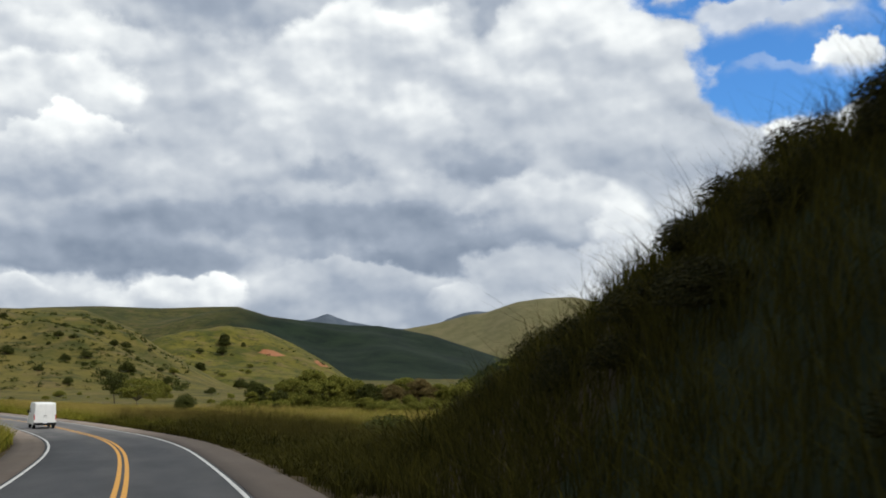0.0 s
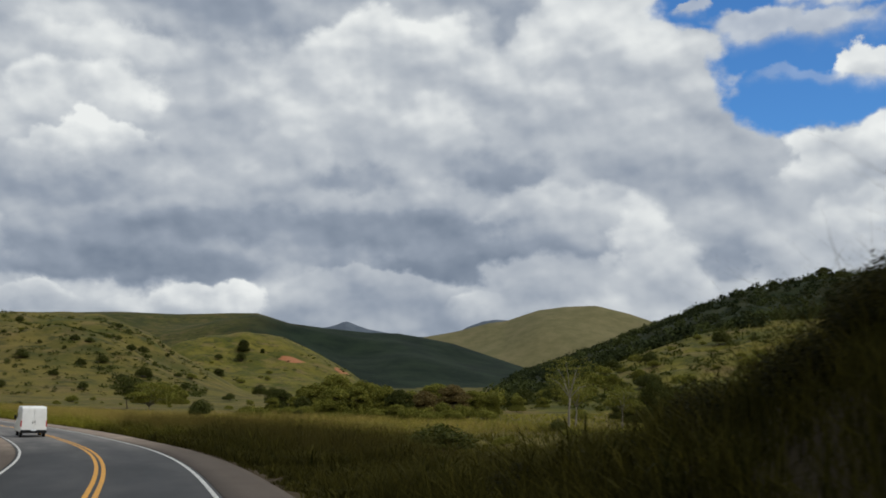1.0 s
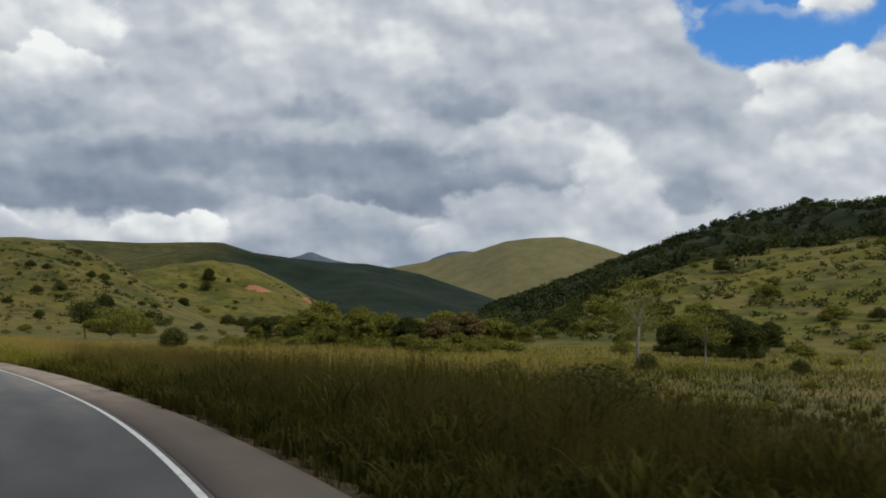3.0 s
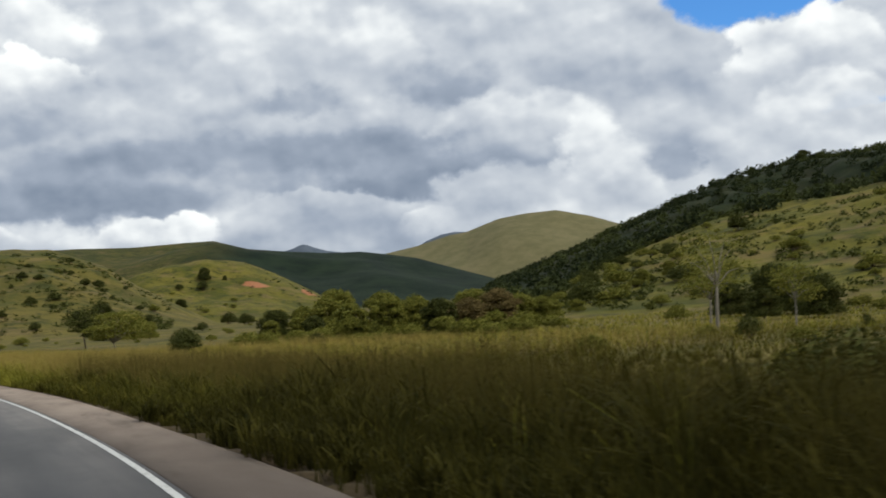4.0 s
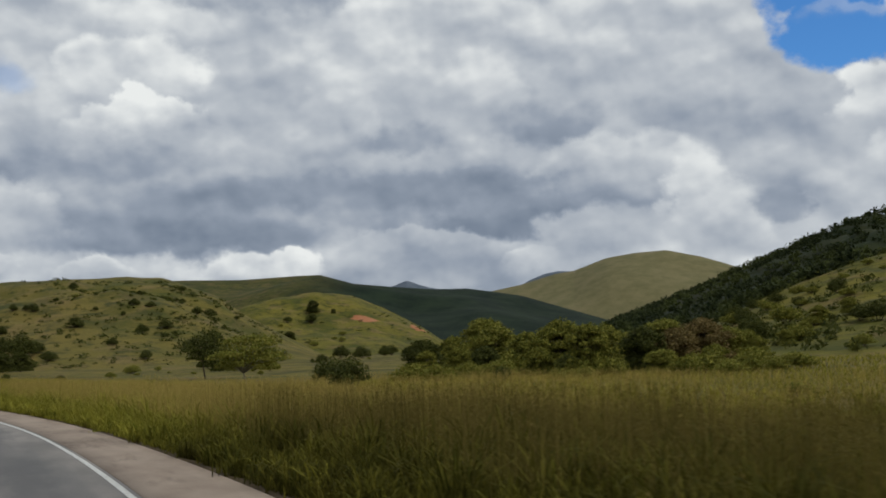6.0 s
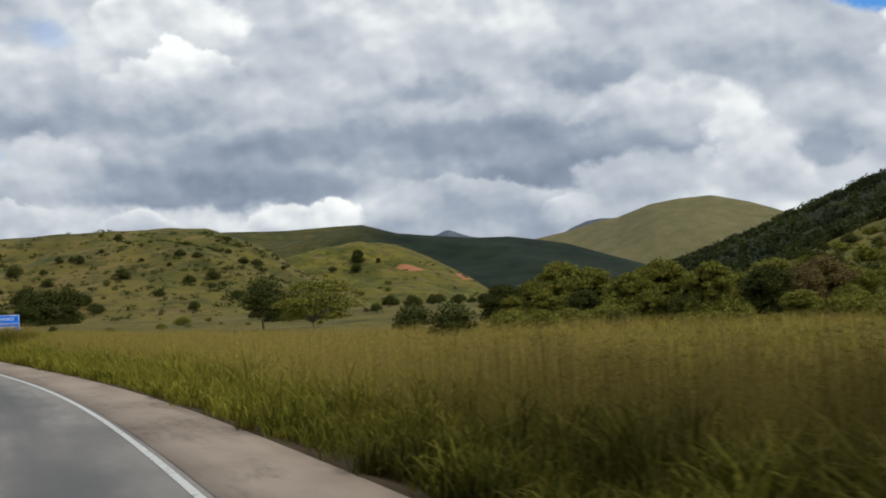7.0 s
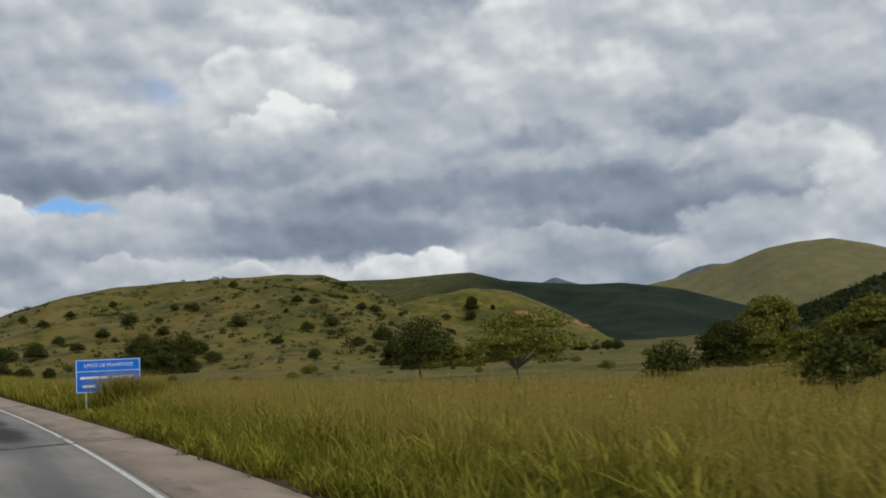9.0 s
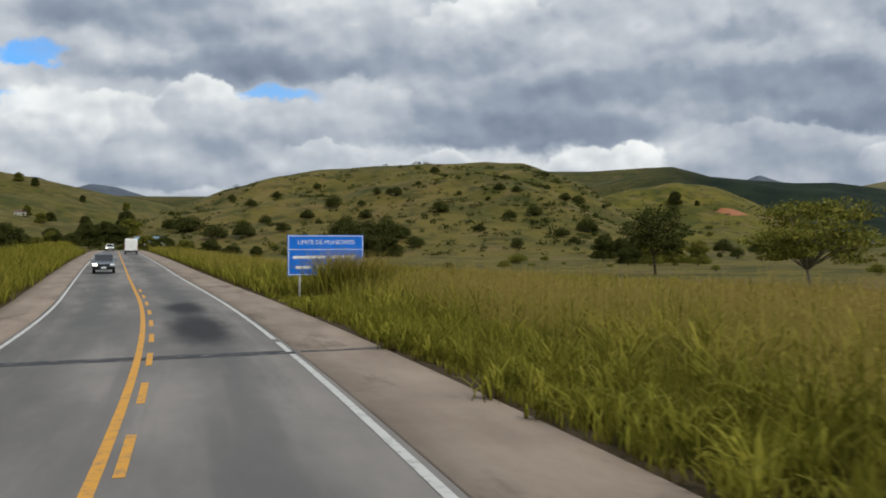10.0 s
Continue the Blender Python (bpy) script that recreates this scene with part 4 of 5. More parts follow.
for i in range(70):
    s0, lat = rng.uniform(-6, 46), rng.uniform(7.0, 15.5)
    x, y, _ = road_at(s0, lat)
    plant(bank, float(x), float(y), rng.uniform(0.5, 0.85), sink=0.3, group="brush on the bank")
protos.append(bank)
for i in range(30):
    plant(TREES[rng.choice(("dark", "dark", "mid"))], *polar(rng.uniform(-44, -35.2), rng.choice((640, 700, 980, 1000, 1250)) + rng.uniform(-25, 25)), rng.uniform(1.0, 1.9), group="tree rows on the western slope")
lone = plant(TREES["dark"], 336, 1031, 2.3, group="", label="single tall tree on the wooded skyline")
for p in protos:
    for o in (*p.children_recursive, p):
        bpy.data.objects.remove(o)


def far_woods():
    """The woods on the ridge, as one mass of crowns."""
    r = np.random.RandomState(5)
    vs, fs, n = [], [], 0
    for i in range(2300):
        az = 4.5 + 42 * r.uniform() ** 1.1
        q = r.uniform(470, 1008) if i > 420 else r.uniform(985, 1010)
        if q < 900 and r.uniform() < 0.25:
            continue
        x, y = polar(az, q)
        e = r.uniform(2.0, 4.6)
        blobs = [(0, 0, e * 0.8, e, e, e * 0.9), (e * 0.5, 0.3 * e, e * 1.3, e * 0.6, e * 0.6, e * 0.6)]
        v, f = leaves(blobs, 60, 1.15, i)
        vs.append((v, x, y))
    xs, ys = np.array([v[1] for v in vs]), np.array([v[2] for v in vs])
    zs = terrain(xs, ys)
    allv = np.concatenate([v[0] + np.array([x, y, z - 0.6]) for v, x, y, z in zip(vs, xs, ys, zs)])
    me = mesh_from("far_woods", allv, np.arange(len(allv)).reshape(-1, 4), LEAF_WOOD)
    tagged(new("far_woods", me), "dark green woodland covering the ridge", "woods", kind="stuff")


far_woods()


def hillside_scrub():
    """Low scrub sprinkled over the hillsides, as one mass."""
    r = np.random.RandomState(9)
    az = np.concatenate([r.uniform(-37, -11.5, 1700), r.uniform(-17.5, -11.5, 400), r.uniform(8.5, 30, 1300), r.uniform(-15, -3, 300)])
    q = np.concatenate([r.uniform(440, 720, 1700), r.uniform(470, 720, 400), r.uniform(222, 515, 1300), r.uniform(870, 1170, 300)])
    x, y = HUB[0] + q * np.sin(np.radians(az)), HUB[1] + q * np.cos(np.radians(az))
    keep = wavy(x, y, 130, 12) + r.uniform(-0.9, 0.9, len(x)) > 0
    x, y = x[keep], y[keep]
    z = terrain(x, y)
    out = []
    for i in range(len(x)):
        e = r.uniform(0.7, 1.2) * r.choice((0.8, 1.2, 2.0))
        v, _ = leaves([(0, 0, e * 0.45, e, e, e * 0.6)], 26, 0.3 * e, i)
        out.append(v + (x[i], y[i], z[i]))
    v = np.concatenate(out)
    me = mesh_from("hillside_scrub", v, np.arange(len(v)).reshape(-1, 4), LEAF_DARK)
    tagged(new("hillside_scrub", me), "low green scrub scattered over the pasture hillsides", "scrub", kind="stuff")


hillside_scrub()


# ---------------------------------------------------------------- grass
def weed_shade_at(x, y):
    """How far the grass takes a dark weed brown, with cloud shade put into it."""
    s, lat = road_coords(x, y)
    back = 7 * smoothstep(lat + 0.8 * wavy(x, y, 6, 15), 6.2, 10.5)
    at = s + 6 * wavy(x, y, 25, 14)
    weed_shade = np.maximum(1 - smoothstep(at + back, 94, 130), (0.8 + 0.2 * wavy(x, y, 5, 16)) * (1 - smoothstep(at, 122, 141)))
    return np.clip(np.where(lat > 0, weed_shade * (1 - smoothstep(lat, 60, 110)), 0.9 * (1 - smoothstep(s, 50, 75))), 0, 1)


def stature(x, y):
    """How tall the grass stands: low brush past the bank, shorter out in the field, cleared round the sign."""
    s, lat = road_coords(x, y)
    low = smoothstep(s, 42, 50) * (1 - smoothstep(s + 3 * wavy(x, y, 8, 41), 58, 69))
    field = smoothstep(lat + 1.5 * wavy(x, y, 12, 43), 13, 20)
    k = np.where((lat > 0) & (lat < 900), (1 - 0.45 * low) * (1 + 0.2 * smoothstep(s, 66, 74) * (1 - smoothstep(s, 92, 108))) * (1 - (0.6 - 0.28 * smoothstep(s, 105, 135)) * field), 1)
    return k * (0.4 + 0.6 * smoothstep(np.hypot(x + 79.2, y - 194.5), 2.5, 8.0))


def blades(x, y, height, width, straw, seed):
    """Bent grass blades at the places given: vertices, faces, attributes."""
    r = np.random.RandomState(seed)
    n = len(x)
    z = terrain(x, y) - 0.05
    a, b = r.uniform(0, 2 * np.pi, n), r.uniform(0, 2 * np.pi, n)
    bend = height * np.abs(r.normal(0.5, 0.28, n))
    ux, uy, bx, by = np.cos(a) * width / 2, np.sin(a) * width / 2, np.cos(b) * bend, np.sin(b) * bend
    zero = np.zeros(n)
    rows = [np.stack(p, 1) for p in (
        (x - ux, y - uy, z), (x + ux, y + uy, z),
        (x + bx * 0.22 - ux * 0.9, y + by * 0.22 - uy * 0.9, z + height * 0.55), (x + bx * 0.22 + ux * 0.9, y + by * 0.22 + uy * 0.9, z + height * 0.55),
        (x + bx, y + by, z + height * r.uniform(0.82, 1.0, n)))]
    vs = np.stack(rows, 1).reshape(-1, 3)
    i = np.arange(n)[:, None] * 5
    fs = np.concatenate([i + [0, 1, 3], i + [0, 3, 2], i + [2, 3, 4]])
    along = np.tile([0, 0, 0.55, 0.55, 1.0], n)
    weed_shade = weed_shade_at(x, y)
    return vs, fs, along, np.repeat(r.uniform(0, 1, n), 5), np.repeat(straw, 5), np.repeat(weed_shade, 5)


def verge(s0, s1, a, b, density, height, width, straw, seed):
    """Places of blades in a band beside the road, thinned into tufts."""
    r = np.random.RandomState(seed)
    n = int((s1 - s0) * abs(b - a) * density)
    s, lat = r.uniform(s0, s1, n), r.uniform(min(a, b), max(a, b), n)
    x, y, _ = road_at(s, lat)
    tuft = wavy(x, y, 1.6, 8)
    ragged = np.where(lat > 0, lat - edge_right(s), EDGE_L - lat) > 0.2 + 0.3 * wavy(x, y, 5, 21) + 0.3 * wavy(x, y, 1.7, 22)
    keep = (r.uniform(-1.1, 1.0, n) < tuft * 1.2 + 0.25) & ragged
    x, y, tuft = x[keep], y[keep], tuft[keep]
    n = len(x)
    patch = smoothstep(wavy(x, y, 26, 9), -0.2, 0.7)
    h = height * r.uniform(0.5, 1.1, n) * (0.88 + 0.22 * tuft + 0.14 * wavy(x, y, 9, 33))
    h = h * stature(x, y)
    return blades(x, y, h, width * r.uniform(0.7, 1.3, n), np.clip(straw * (0.35 + patch) * r.uniform(0.3, 1.4, n), 0, 1), seed + 50)


def tussocks(s0, s1, a, b, density, count, height, width, straw, seed, shade_share=1.0):
    """Clumps of broad arching blades that lean out from a common root."""
    r = np.random.RandomState(seed)
    m = int((s1 - s0) * abs(b - a) * density)
    cs, cl = r.uniform(s0, s1, m), r.uniform(a, b, m)
    cx, cy, _ = road_at(cs, cl)
    keep = cl - edge_right(cs) > 0.3 + 0.35 * wavy(cx, cy, 5, 21) + 0.2 * wavy(cx, cy, 1.7, 22)
    cx, cy = cx[keep], cy[keep]
    m = len(cx)
    size = r.uniform(0.55, 1.2, m) * (0.9 + 0.25 * wavy(cx, cy, 7, 31)) * stature(cx, cy)
    i = np.repeat(np.arange(m), count)
    n = len(i)
    x, y = cx[i] + r.normal(0, 0.13, n), cy[i] + r.normal(0, 0.13, n)
    z = terrain(cx, cy)[i] - 0.04
    h = height * size[i] * r.uniform(0.35, 1.1, n)
    out, droop = r.uniform(0, 2 * np.pi, n), r.uniform(0.0, 1.0, n)
    reach = h * np.abs(r.normal(0.62, 0.35, n)) * (0.6 + 0.8 * droop)
    w = width * r.uniform(0.6, 1.3, n) / 2
    dx, dy = np.cos(out), np.sin(out)
    rows = []
    for t, wide in ((0.0, 0.7), (0.38, 1.0), (0.72, 0.8), (1.0, 0.0)):
        up = z + h * ((1.3 + 0.9 * droop) * t - (0.35 + 1.15 * droop) * t * t)
        px, py = x + dx * reach * t ** 1.6, y + dy * reach * t ** 1.6
        for side in ((-1, 1) if wide else (0,)):
            rows.append(np.stack([px - dy * w * wide * side, py + dx * w * wide * side, up], 1))
    vs = np.stack(rows, 1).reshape(-1, 3)
    k = np.arange(n)[:, None] * 7
    fs = np.concatenate([k + [0, 1, 3], k + [0, 3, 2], k + [2, 3, 5], k + [2, 5, 4], k + [4, 5, 6]])
    dry = np.clip(straw * r.uniform(0.2, 1.4, n) * (0.4 + 0.6 * smoothstep(wavy(cx, cy, 20, 9), -0.3, 0.7))[i], 0, 1)
    tone = np.clip(r.uniform(0, 1, m)[i] * 0.6 + r.uniform(0, 0.6, n) - 0.1, 0, 1)
    return vs, fs, np.tile([0, 0, 0.4, 0.4, 0.75, 0.75, 1.0], n), np.repeat(tone, 7), np.repeat(dry, 7), np.repeat(shade_share * weed_shade_at(cx, cy)[i], 7)


def plumes(s0, s1, a, b, density, height, seed, size=1.0):
    """Feathery straw panicles on thin stalks: each a nodding stem tip with small spikelets to both sides."""
    r = np.random.RandomState(seed)
    n = int((s1 - s0) * (b - a) * density)
    x, y, _ = road_at(r.uniform(s0, s1, n), r.uniform(a, b, n))
    keep = (r.uniform(-0.9, 0.9, n) < wavy(x, y, 18, 9) + 0.25 + 0.4 * wavy(x, y, 3, 6)) & (stature(x, y) > 0.55)
    x, y = x[keep], y[keep]
    n = len(x)
    h = height * r.uniform(0.5, 1.14, n) * (1 + 0.14 * wavy(x, y, 5, 44)) * stature(x, y)
    z = terrain(x, y)
    lean, tip = r.uniform(0, 2 * np.pi, n), size * r.uniform(0.16, 0.34, n)
    lx, ly = np.cos(lean) * tip * 0.7, np.sin(lean) * tip * 0.7
    wide = 0.004 * size
    quads = [np.stack([np.stack(q, 1) for q in ((x - wide, y, z + h * 0.45), (x + wide, y, z + h * 0.45), (x + lx * 0.2 + wide, y + ly * 0.2, z + h), (x + lx * 0.2 - wide, y + ly * 0.2, z + h))], 1)]
    for j in range(4):
        f = j / 3.0
        bx, by, bz = x + lx * (0.2 + f * f), y + ly * (0.2 + f * f), z + h + tip * (f - 0.55 * f * f - 0.15)
        t, long = r.uniform(0, 2 * np.pi, n), size * r.uniform(0.04, 0.1, n) * (1.15 - 0.5 * f)
        ex, ey, ez = np.cos(t) * long, np.sin(t) * long, long * r.uniform(-0.1, 0.9, n)
        q = long * 0.16
        quads.append(np.stack([np.stack(p, 1) for p in ((bx, by, bz), (bx + ex * 0.5 - ey * 0.16, by + ey * 0.5 + ex * 0.16, bz + ez * 0.5 + q),
                                                        (bx + ex, by + ey, bz + ez), (bx + ex * 0.5 + ey * 0.16, by + ey * 0.5 - ex * 0.16, bz + ez * 0.5 - q))], 1))
    vs = np.concatenate(quads).reshape(-1, 3)
    k = np.arange(len(quads) * n)[:, None] * 4
    fs = np.concatenate([k + [0, 1, 2], k + [0, 2, 3]])
    tone, dry, weed_shade = r.uniform(0, 1, n), r.uniform(0.5, 1.0, n), 0.95 * weed_shade_at(x, y)
    return vs, fs, np.ones(len(vs)), np.tile(np.repeat(tone, 4), len(quads)), np.tile(np.repeat(dry, 4), len(quads)), np.tile(np.repeat(weed_shade, 4), len(quads))


def build_grass():
    sets = [
        verge(-8, 215, EDGE_R - 0.5, 5.4, 90, 0.45, 0.02, 0.15, 1),
        verge(40, 215, 5.0, 8.5, 120, 1.1, 0.016, 0.3, 2),
        verge(40, 215, 8.5, 16, 70, 1.35, 0.022, 0.8, 3),
        verge(40, 215, 16, 34, 26, 1.35, 0.03, 1.1, 4),
        verge(30, 215, 34, 80, 6, 1.2, 0.06, 1.1, 5),
        verge(90, 215, 80, 150, 1.8, 1.1, 0.1, 1.1, 6),
        verge(20, 380, EDGE_L + 0.1, -11.5, 30, 1.4, 0.05, 0.4, 7),
        verge(215, 400, EDGE_R, 12, 30, 1.5, 0.07, 0.6, 8),
        verge(215, 400, 12, 40, 4, 1.5, 0.12, 0.8, 9),
        verge(-8, 50, 5.2, 17, 110, 1.5, 0.022, 0.35, 11),
        verge(-8, 50, 8, 17, 9, 2.5, 0.012, 0.7, 12),
        tussocks(30, 215, EDGE_R - 0.4, 6.2, 2.8, 34, 0.8, 0.036, 0.15, 71),
        tussocks(30, 215, 6.0, 9.5, 2.0, 40, 1.4, 0.036, 0.35, 72),
        tussocks(40, 215, 9.5, 18, 1.0, 36, 1.55, 0.036, 0.7, 73),
        tussocks(60, 215, 18, 40, 0.3, 30, 1.5, 0.045, 0.9, 74),
        tussocks(72, 145, 5.8, 12, 0.5, 7, 1.3, 0.02, 3.0, 75, 0.4),
        tussocks(96, 145, 5.0, 9, 0.4, 22, 0.9, 0.036, 0.1, 76, 0.3),
        plumes(64, 215, 6.6, 12, 44, 1.65, 61, 0.55),
        plumes(64, 215, 12, 26, 28, 1.65, 62, 0.6),
        plumes(100, 215, 26, 60, 7, 1.6, 63, 0.9),
        plumes(104, 145, 6, 14, 34, 1.75, 64, 0.6),
    ]
    vs, fs, al, to, st, ra, n = [], [], [], [], [], [], 0
    for v, f, a, t, w, k in sets:
        vs.append(v), fs.append(f + n), al.append(a), to.append(t), st.append(w), ra.append(k)
        n += len(v)
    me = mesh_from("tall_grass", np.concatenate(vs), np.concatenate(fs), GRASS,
                   {"along": np.concatenate(al), "tone": np.concatenate(to), "straw": np.concatenate(st), "weed_shade": np.concatenate(ra)})
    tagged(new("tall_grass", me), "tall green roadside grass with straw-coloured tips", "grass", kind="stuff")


build_grass()

# ---------------------------------------------------------------- road sign
SIGN_BLUE = plain("blue_sign_sheet", (0.006, 0.15, 0.66), 0.6, 0.2, vary=0.08, scale=2)
SIGN_WHITE, POST_PAINT = plain("white_sign_sheet", (0.72, 0.75, 0.78), 0.4, 0.5, vary=0.05), plain("pale_post", (0.5, 0.5, 0.46), 0.7, 0.3)
STEEL = plain("galvanised_steel", (0.4, 0.41, 0.42), 0.45, 0.5, 0.8)


def road_sign(x, y, z0, width, height, turn):
    """A blue board on two posts; x, y: its middle, z0: its lower edge."""
    gz = ground_z(x, y)
    root = tagged(new("road_sign"), "blue road sign board with white border on two pale posts", "road sign")
    root.matrix_basis = pose(x, y, gz, 0, 0, turn)
    b = z0 - gz
    board = part("board", box_bm(width, 0.03, height, pose(0, 0, b + height / 2), 0.006), SIGN_BLUE, root)
    for sx, sz, cx, cz, nm in ((width - 0.06, 0.035, 0, b + 0.05, "border"), (width - 0.06, 0.035, 0, b + height - 0.05, "border"),
                               (width - 0.06, 0.03, 0, b + height * 0.64, "divider"), (0.035, height - 0.13, -width / 2 + 0.05, b + height / 2, "border"), (0.035, height - 0.13, width / 2 - 0.05, b + height / 2, "border")):
        part(nm, box_bm(sx, 0.006, sz, pose(cx, -0.019, cz)), SIGN_WHITE, board)
    text = bpy.data.curves.new("lettering", "FONT")
    text.body, text.size, text.extrude, text.align_x, text.align_y = "LIMITE DE MUNICIPIOS", 0.3, 0.003, "CENTER", "CENTER"
    text.materials.append(SIGN_WHITE)
    letters = new("lettering", text)
    letters.parent = board
    letters.matrix_basis = pose(0.02, -0.019, b + height * 0.815, 90, 0, 0)
    for cx, w, row in ((-0.9, 1.72, 0.45), (0.9, 1.3, 0.45), (-1.23, 0.78, 0.2), (0.3, 1.6, 0.2)):
        part("writing_bar", box_bm(w, 0.006, 0.14, pose(cx, -0.019, b + height * row), 0.002), SIGN_WHITE, board)
    for cx in (-width * 0.34, width * 0.2):
        part("post", box_bm(0.09, 0.09, b + height * 0.9 + 0.3, pose(cx, 0.07, (b + height * 0.9) / 2 - 0.15), 0.008), POST_PAINT, root)
        for cz in (0.3, 0.75):
            part("clamp", box_bm(0.16, 0.03, 0.05, pose(cx, 0.025, b + height * cz)), STEEL, root)
    return root


road_sign(-79.94, 198.73, -0.97, 4.06, 1.98, 50.2)


def grass_plume(x, y, height, spread, count, seed):
    r = np.random.RandomState(seed)
    px, py = x + r.normal(0, spread, count), y + r.normal(0, spread, count)
    v, f, a, t, s, k = blades(px, py, height * r.uniform(0.6, 1.05, count), np.full(count, 0.035), np.full(count, 1.0), seed)
    me = mesh_from("grass_plume", v, f, GRASS, {"along": a, "tone": t, "straw": s, "weed_shade": k})
    return tagged(new("grass_plume", me), "tall straw-coloured grass plume beside the road sign", "grass")


grass_plume(-78.5, 197.3, 2.75, 0.5, 1000, 3)
grass_plume(-77.4, 198.1, 2.6, 0.6, 800, 4)

# ---------------------------------------------------------------- vehicles
VAN_WHITE = plain("white_van_paint", (0.78, 0.78, 0.77), 0.3, 0.5, vary=0.05, scale=1.5)
CAR_GREY = plain("grey_blue_car_paint", (0.16, 0.19, 0.22), 0.25, 0.6, 0.3, 0.08, 2)
BLACK = plain("black_rubber", (0.015, 0.015, 0.016), 0.8, 0.2)
DARK_GLASS = plain("dark_window_glass", (0.02, 0.025, 0.03), 0.08, 0.6, vary=0.05)
RED_LENS, RIM = plain("red_lamp_lens", (0.45, 0.02, 0.015), 0.3, 0.5), plain("wheel_metal", (0.45, 0.45, 0.46), 0.35, 0.5, 0.7)
LAMP = Mat("headlamp_lens", 0.2, 0.5)
LAMP.b.inputs["Emission Color"].default_value, LAMP.b.inputs["Emission Strength"].default_value = (1, 0.86, 0.6, 1), 6.0
LAMP = LAMP.color((0.85, 0.82, 0.75))


def profile_bm(points, width, inset=0.0, bevel=0.06):
    """A body from a side outline (y forward, z up), drawn across the width; inset narrows it towards the top."""
    bm = bmesh.new()
    zs = [p[1] for p in points]
    lo, hi = min(zs), max(zs)
    sides = []
    for sgn in (-1, 1):
        sides.append([bm.verts.new((sgn * (width / 2 - inset * (z - lo) / (hi - lo)), y, z)) for y, z in points])
    bm.faces.new(sides[0][::-1])
    bm.faces.new(sides[1])
    n = len(points)
    for i in range(n):
        bm.faces.new((sides[0][i], sides[0][(i + 1) % n], sides[1][(i + 1) % n], sides[1][i]))
    bmesh.ops.recalc_face_normals(bm, faces=bm.faces)
    if bevel:
        bmesh.ops.bevel(bm, geom=bm.edges[:], offset=bevel, segments=2, affect="EDGES", profile=0.5)
    return bm


def wheel(root, x, y, rad, width):
    bm = bmesh.new()
    turn = pose(x, y, rad, 0, 90, 0)
    bmesh.ops.create_cone(bm, cap_ends=True, segments=24, radius1=rad, radius2=rad, depth=width, matrix=turn)
    bmesh.ops.bevel(bm, geom=[e for e in bm.edges if len(e.link_faces) == 2 and e.calc_face_angle() > 1], offset=0.03, segments=2, affect="EDGES", profile=0.5)
    tyre = part("wheel", bm, BLACK, root, smooth=False)
    bm = bmesh.new()
    bmesh.ops.create_cone(bm, cap_ends=True, segments=20, radius1=rad * 0.6, radius2=rad * 0.55, depth=width + 0.02, matrix=turn)
    part("rim", bm, RIM, tyre)


def make_van():
    root = tagged(new("delivery_van"), "white delivery van on the road, seen from behind", "van")
    body = part("body", profile_bm(((-2.6, 0.42), (-2.62, 1.4), (-2.56, 2.45), (-2.35, 2.56), (0.9, 2.56), (1.35, 2.4), (2.0, 1.45), (2.75, 1.2), (2.85, 0.9), (2.85, 0.42)), 2.1, 0.09, 0.07), VAN_WHITE, root)
    for sx in (-1, 1):
        door = part("rear_door", box_bm(0.9, 0.03, 1.75, pose(sx * 0.47, -2.625, 1.45), 0.012), VAN_WHITE, root)
        part("window", box_bm(0.6, 0.012, 0.5, pose(sx * 0.46, -2.645, 1.95), 0.004), VAN_WHITE, door)
        part("handle", box_bm(0.05, 0.04, 0.2, pose(sx * 0.08, -2.65, 1.25), 0.01), BLACK, door)
        part("tail_light", box_bm(0.1, 0.06, 0.5, pose(sx * 0.99, -2.6, 1.15), 0.015), RED_LENS, root)
        part("mirror", box_bm(0.2, 0.1, 0.32, pose(sx * 1.16, 1.55, 1.62), 0.03), BLACK, root)
        part("side_window", box_bm(0.02, 0.85, 0.5, pose(sx * 1.0, 1.15, 1.75), 0.006), DARK_GLASS, root)
        part("headlight", box_bm(0.3, 0.1, 0.2, pose(sx * 0.78, 2.8, 1.02), 0.03), SIGN_WHITE, root)
        for y in (-1.55, 1.9):
            wheel(root, sx * 0.9, y, 0.36, 0.24)
    part("windscreen", box_bm(1.75, 0.03, 1.05, pose(0, 1.72, 1.92, -34), 0.008), DARK_GLASS, root)
    part("bumper", box_bm(2.08, 0.16, 0.26, pose(0, -2.66, 0.5), 0.04), BLACK, root)
    part("bumper", box_bm(2.08, 0.2, 0.34, pose(0, 2.85, 0.52), 0.05), BLACK, root)
    part("number_plate", box_bm(0.4, 0.015, 0.13, pose(0, -2.75, 0.62), 0.003), SIGN_WHITE, root)
    return root


van = make_van()
van.matrix_basis = road_pose(120.0, -2.9)
far_van = copy_thing(van, road_pose(352.0, 0.3))
tagged(far_van, "white delivery van far down the straight road", "van")


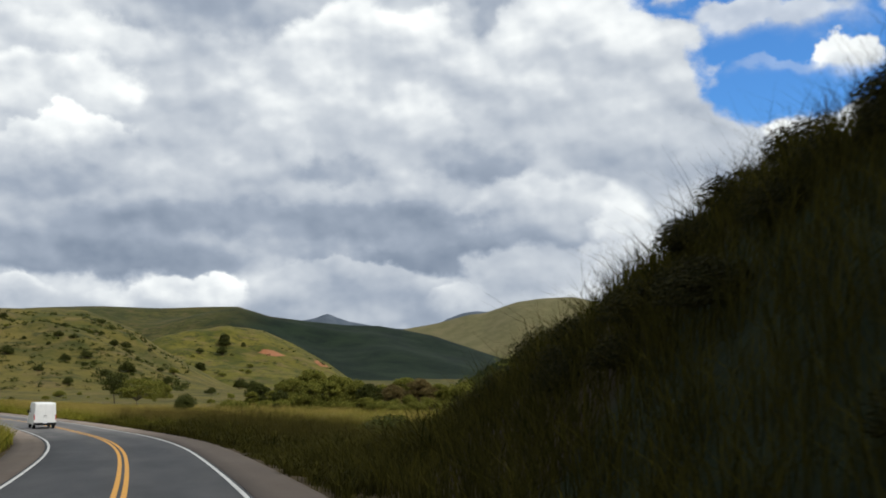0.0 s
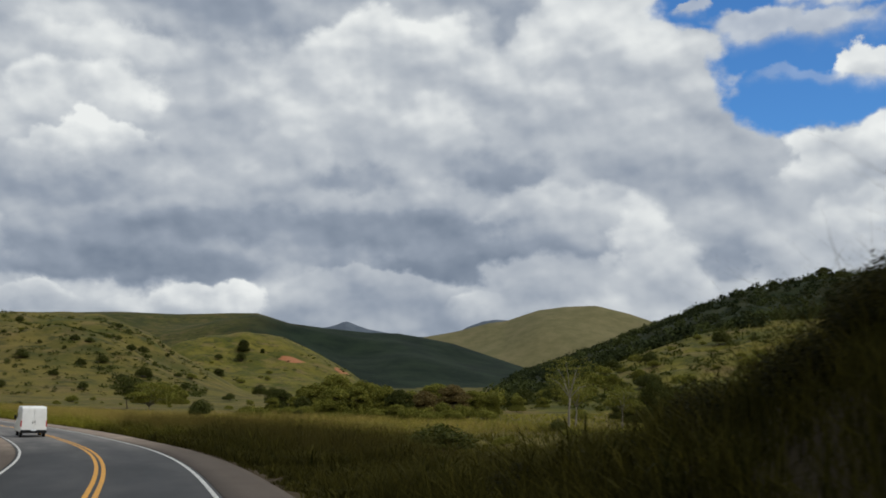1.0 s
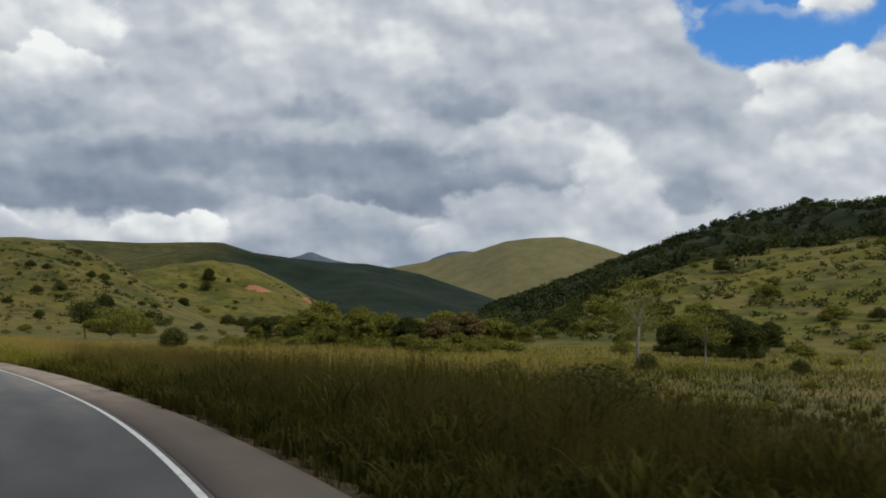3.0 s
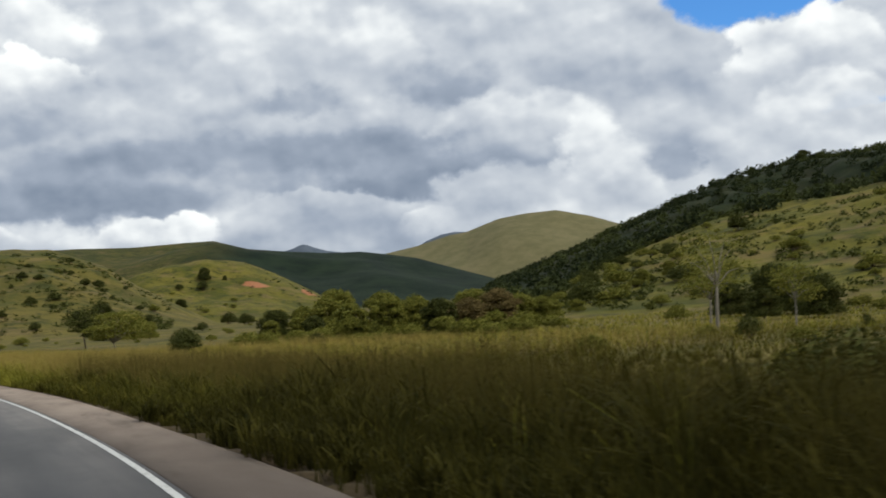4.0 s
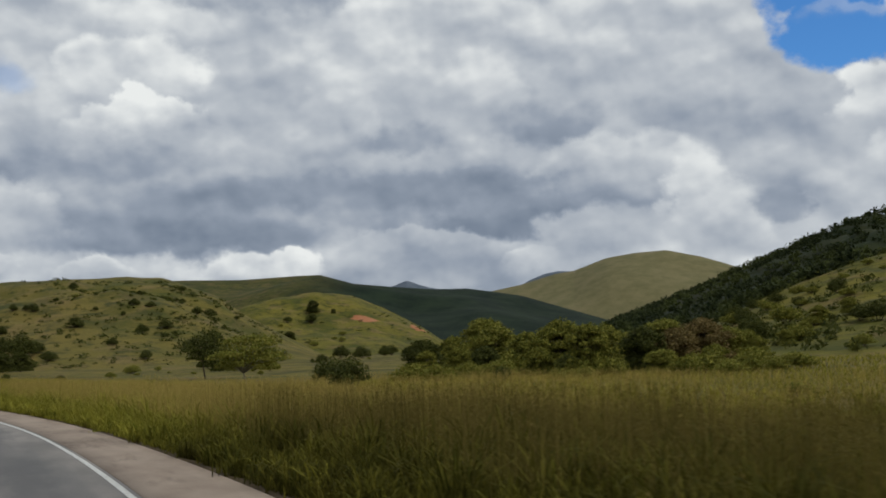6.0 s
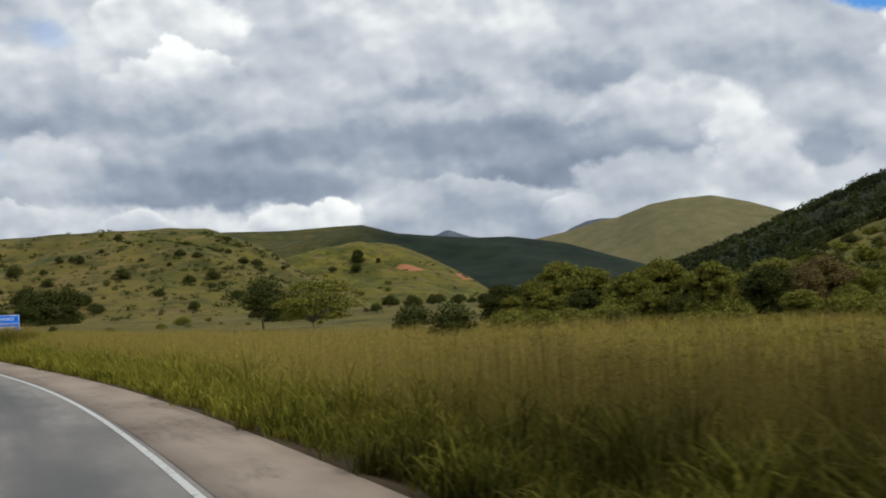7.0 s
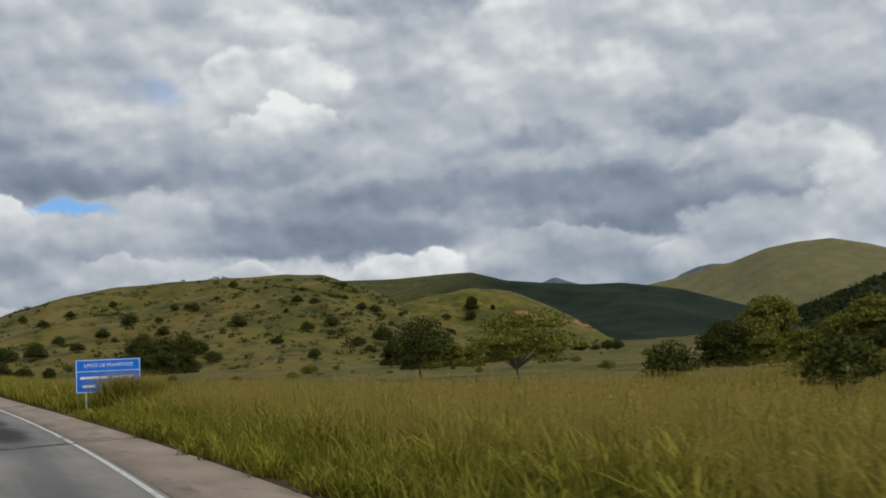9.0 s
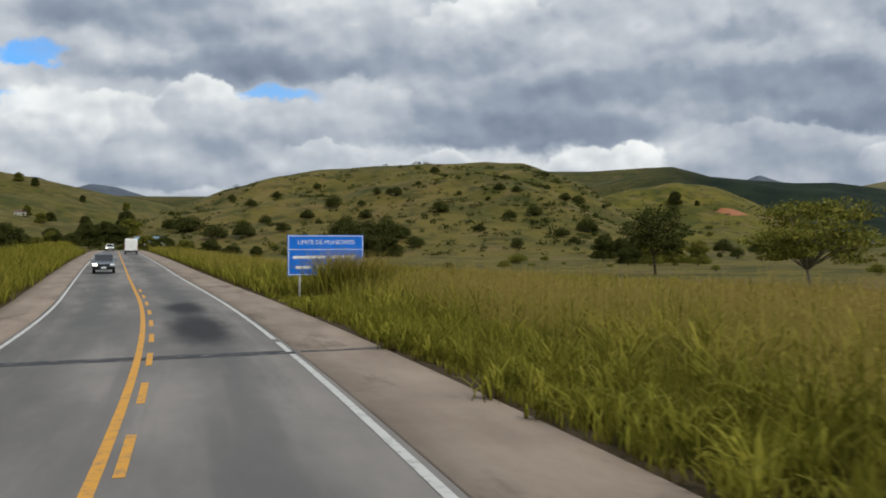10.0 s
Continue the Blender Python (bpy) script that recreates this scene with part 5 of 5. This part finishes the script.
def make_car(paint, label):
    """A saloon that faces +y."""
    root = tagged(new("car"), label, "car")
    part("body", profile_bm(((-2.15, 0.32), (-2.2, 0.75), (-2.1, 0.98), (-1.2, 1.02), (0.8, 0.98), (1.9, 0.82), (2.12, 0.65), (2.12, 0.3)), 1.76, 0.06, 0.07), paint, root)
    cabin = part("cabin", profile_bm(((-1.55, 0.98), (-0.95, 1.5), (0.1, 1.52), (0.95, 0.96)), 1.6, 0.14, 0.05), DARK_GLASS, root, "dark windows all round")
    part("roof", profile_bm(((-1.0, 1.46), (-0.92, 1.53), (0.1, 1.55), (0.24, 1.46)), 1.34, 0.05, 0.02), paint, root)
    for sx in (-1, 1):
        part("headlight", box_bm(0.34, 0.1, 0.16, pose(sx * 0.66, 2.07, 0.68), 0.03), LAMP if sx > 0 else SIGN_WHITE, root)
        part("mirror", box_bm(0.18, 0.1, 0.13, pose(sx * 0.93, 0.62, 1.03), 0.03), paint, root)
        part("tail_light", box_bm(0.3, 0.08, 0.16, pose(sx * 0.68, -2.16, 0.8), 0.02), RED_LENS, root)
        part("pillar", box_bm(0.05, 1.0, 0.05, pose(sx * 0.7, 0.55, 1.24, -33), 0.01), paint, cabin)
        for y in (-1.35, 1.35):
            wheel(root, sx * 0.76, y, 0.31, 0.2)
    part("grille", box_bm(0.9, 0.05, 0.14, pose(0, 2.12, 0.66), 0.015), BLACK, root)
    part("bumper", box_bm(1.74, 0.16, 0.24, pose(0, 2.12, 0.42), 0.05), BLACK, root)
    part("bumper", box_bm(1.74, 0.16, 0.26, pose(0, -2.16, 0.45), 0.05), paint, root)
    part("number_plate", box_bm(0.4, 0.015, 0.13, pose(0, 2.21, 0.44), 0.003), SIGN_WHITE, root)
    return root


car = make_car(CAR_GREY, "dark grey-blue car coming along the opposite lane")
car.matrix_basis = road_pose(254.0, -3.3, 0.0, 180)
far_car = make_car(VAN_WHITE, "small pale car far down the road, lamp lit")
far_car.matrix_basis = road_pose(415.0, -3.3, 0.0, 180)


# ---------------------------------------------------------------- small houses in the distance
WALL_PALE, ROOF_BLUE, ROOF_CLAY = plain("pale_render", (0.6, 0.58, 0.52), 0.8, 0.2), plain("blue_grey_sheet_roof", (0.16, 0.27, 0.36), 0.6, 0.3), plain("clay_roof", (0.15, 0.10, 0.075), 0.85, 0.1)


def house(az, r, long, deep, tall, roof_mat, turn, label):
    x, y = polar(az, r)
    root = tagged(new("farmhouse"), label, "house")
    root.matrix_basis = pose(x, y, ground_z(x, y) - 0.2, 0, 0, turn)
    part("wall", box_bm(long, deep, tall, pose(0, 0, tall / 2)), WALL_PALE, root)
    e, h = deep / 2 + 0.4, deep * 0.28
    part("roof", profile_bm(((-e, tall - 0.05), (-e, tall + 0.08), (0, tall + h), (e, tall + 0.08), (e, tall - 0.05)), long + 0.8, 0, 0), roof_mat, root)
    part("door", box_bm(0.9, 0.08, 2.0, pose(0, -deep / 2 - 0.02, 1.05)), BARK, root)
    for cx in (-long * 0.3, long * 0.3):
        part("window", box_bm(1.1, 0.08, 1.0, pose(cx, -deep / 2 - 0.02, 1.6)), DARK_GLASS, root)


house(-33.9, 500, 11, 7, 3.0, ROOF_BLUE, 25, "low farmhouse with a blue-grey sheet roof among trees")
house(-40.2, 1010, 10, 7, 3.2, ROOF_CLAY, 10, "small white farmhouse on the distant slope")
house(-38.3, 720, 8, 6, 3.0, ROOF_CLAY, 40, "small white farmhouse on the distant slope")
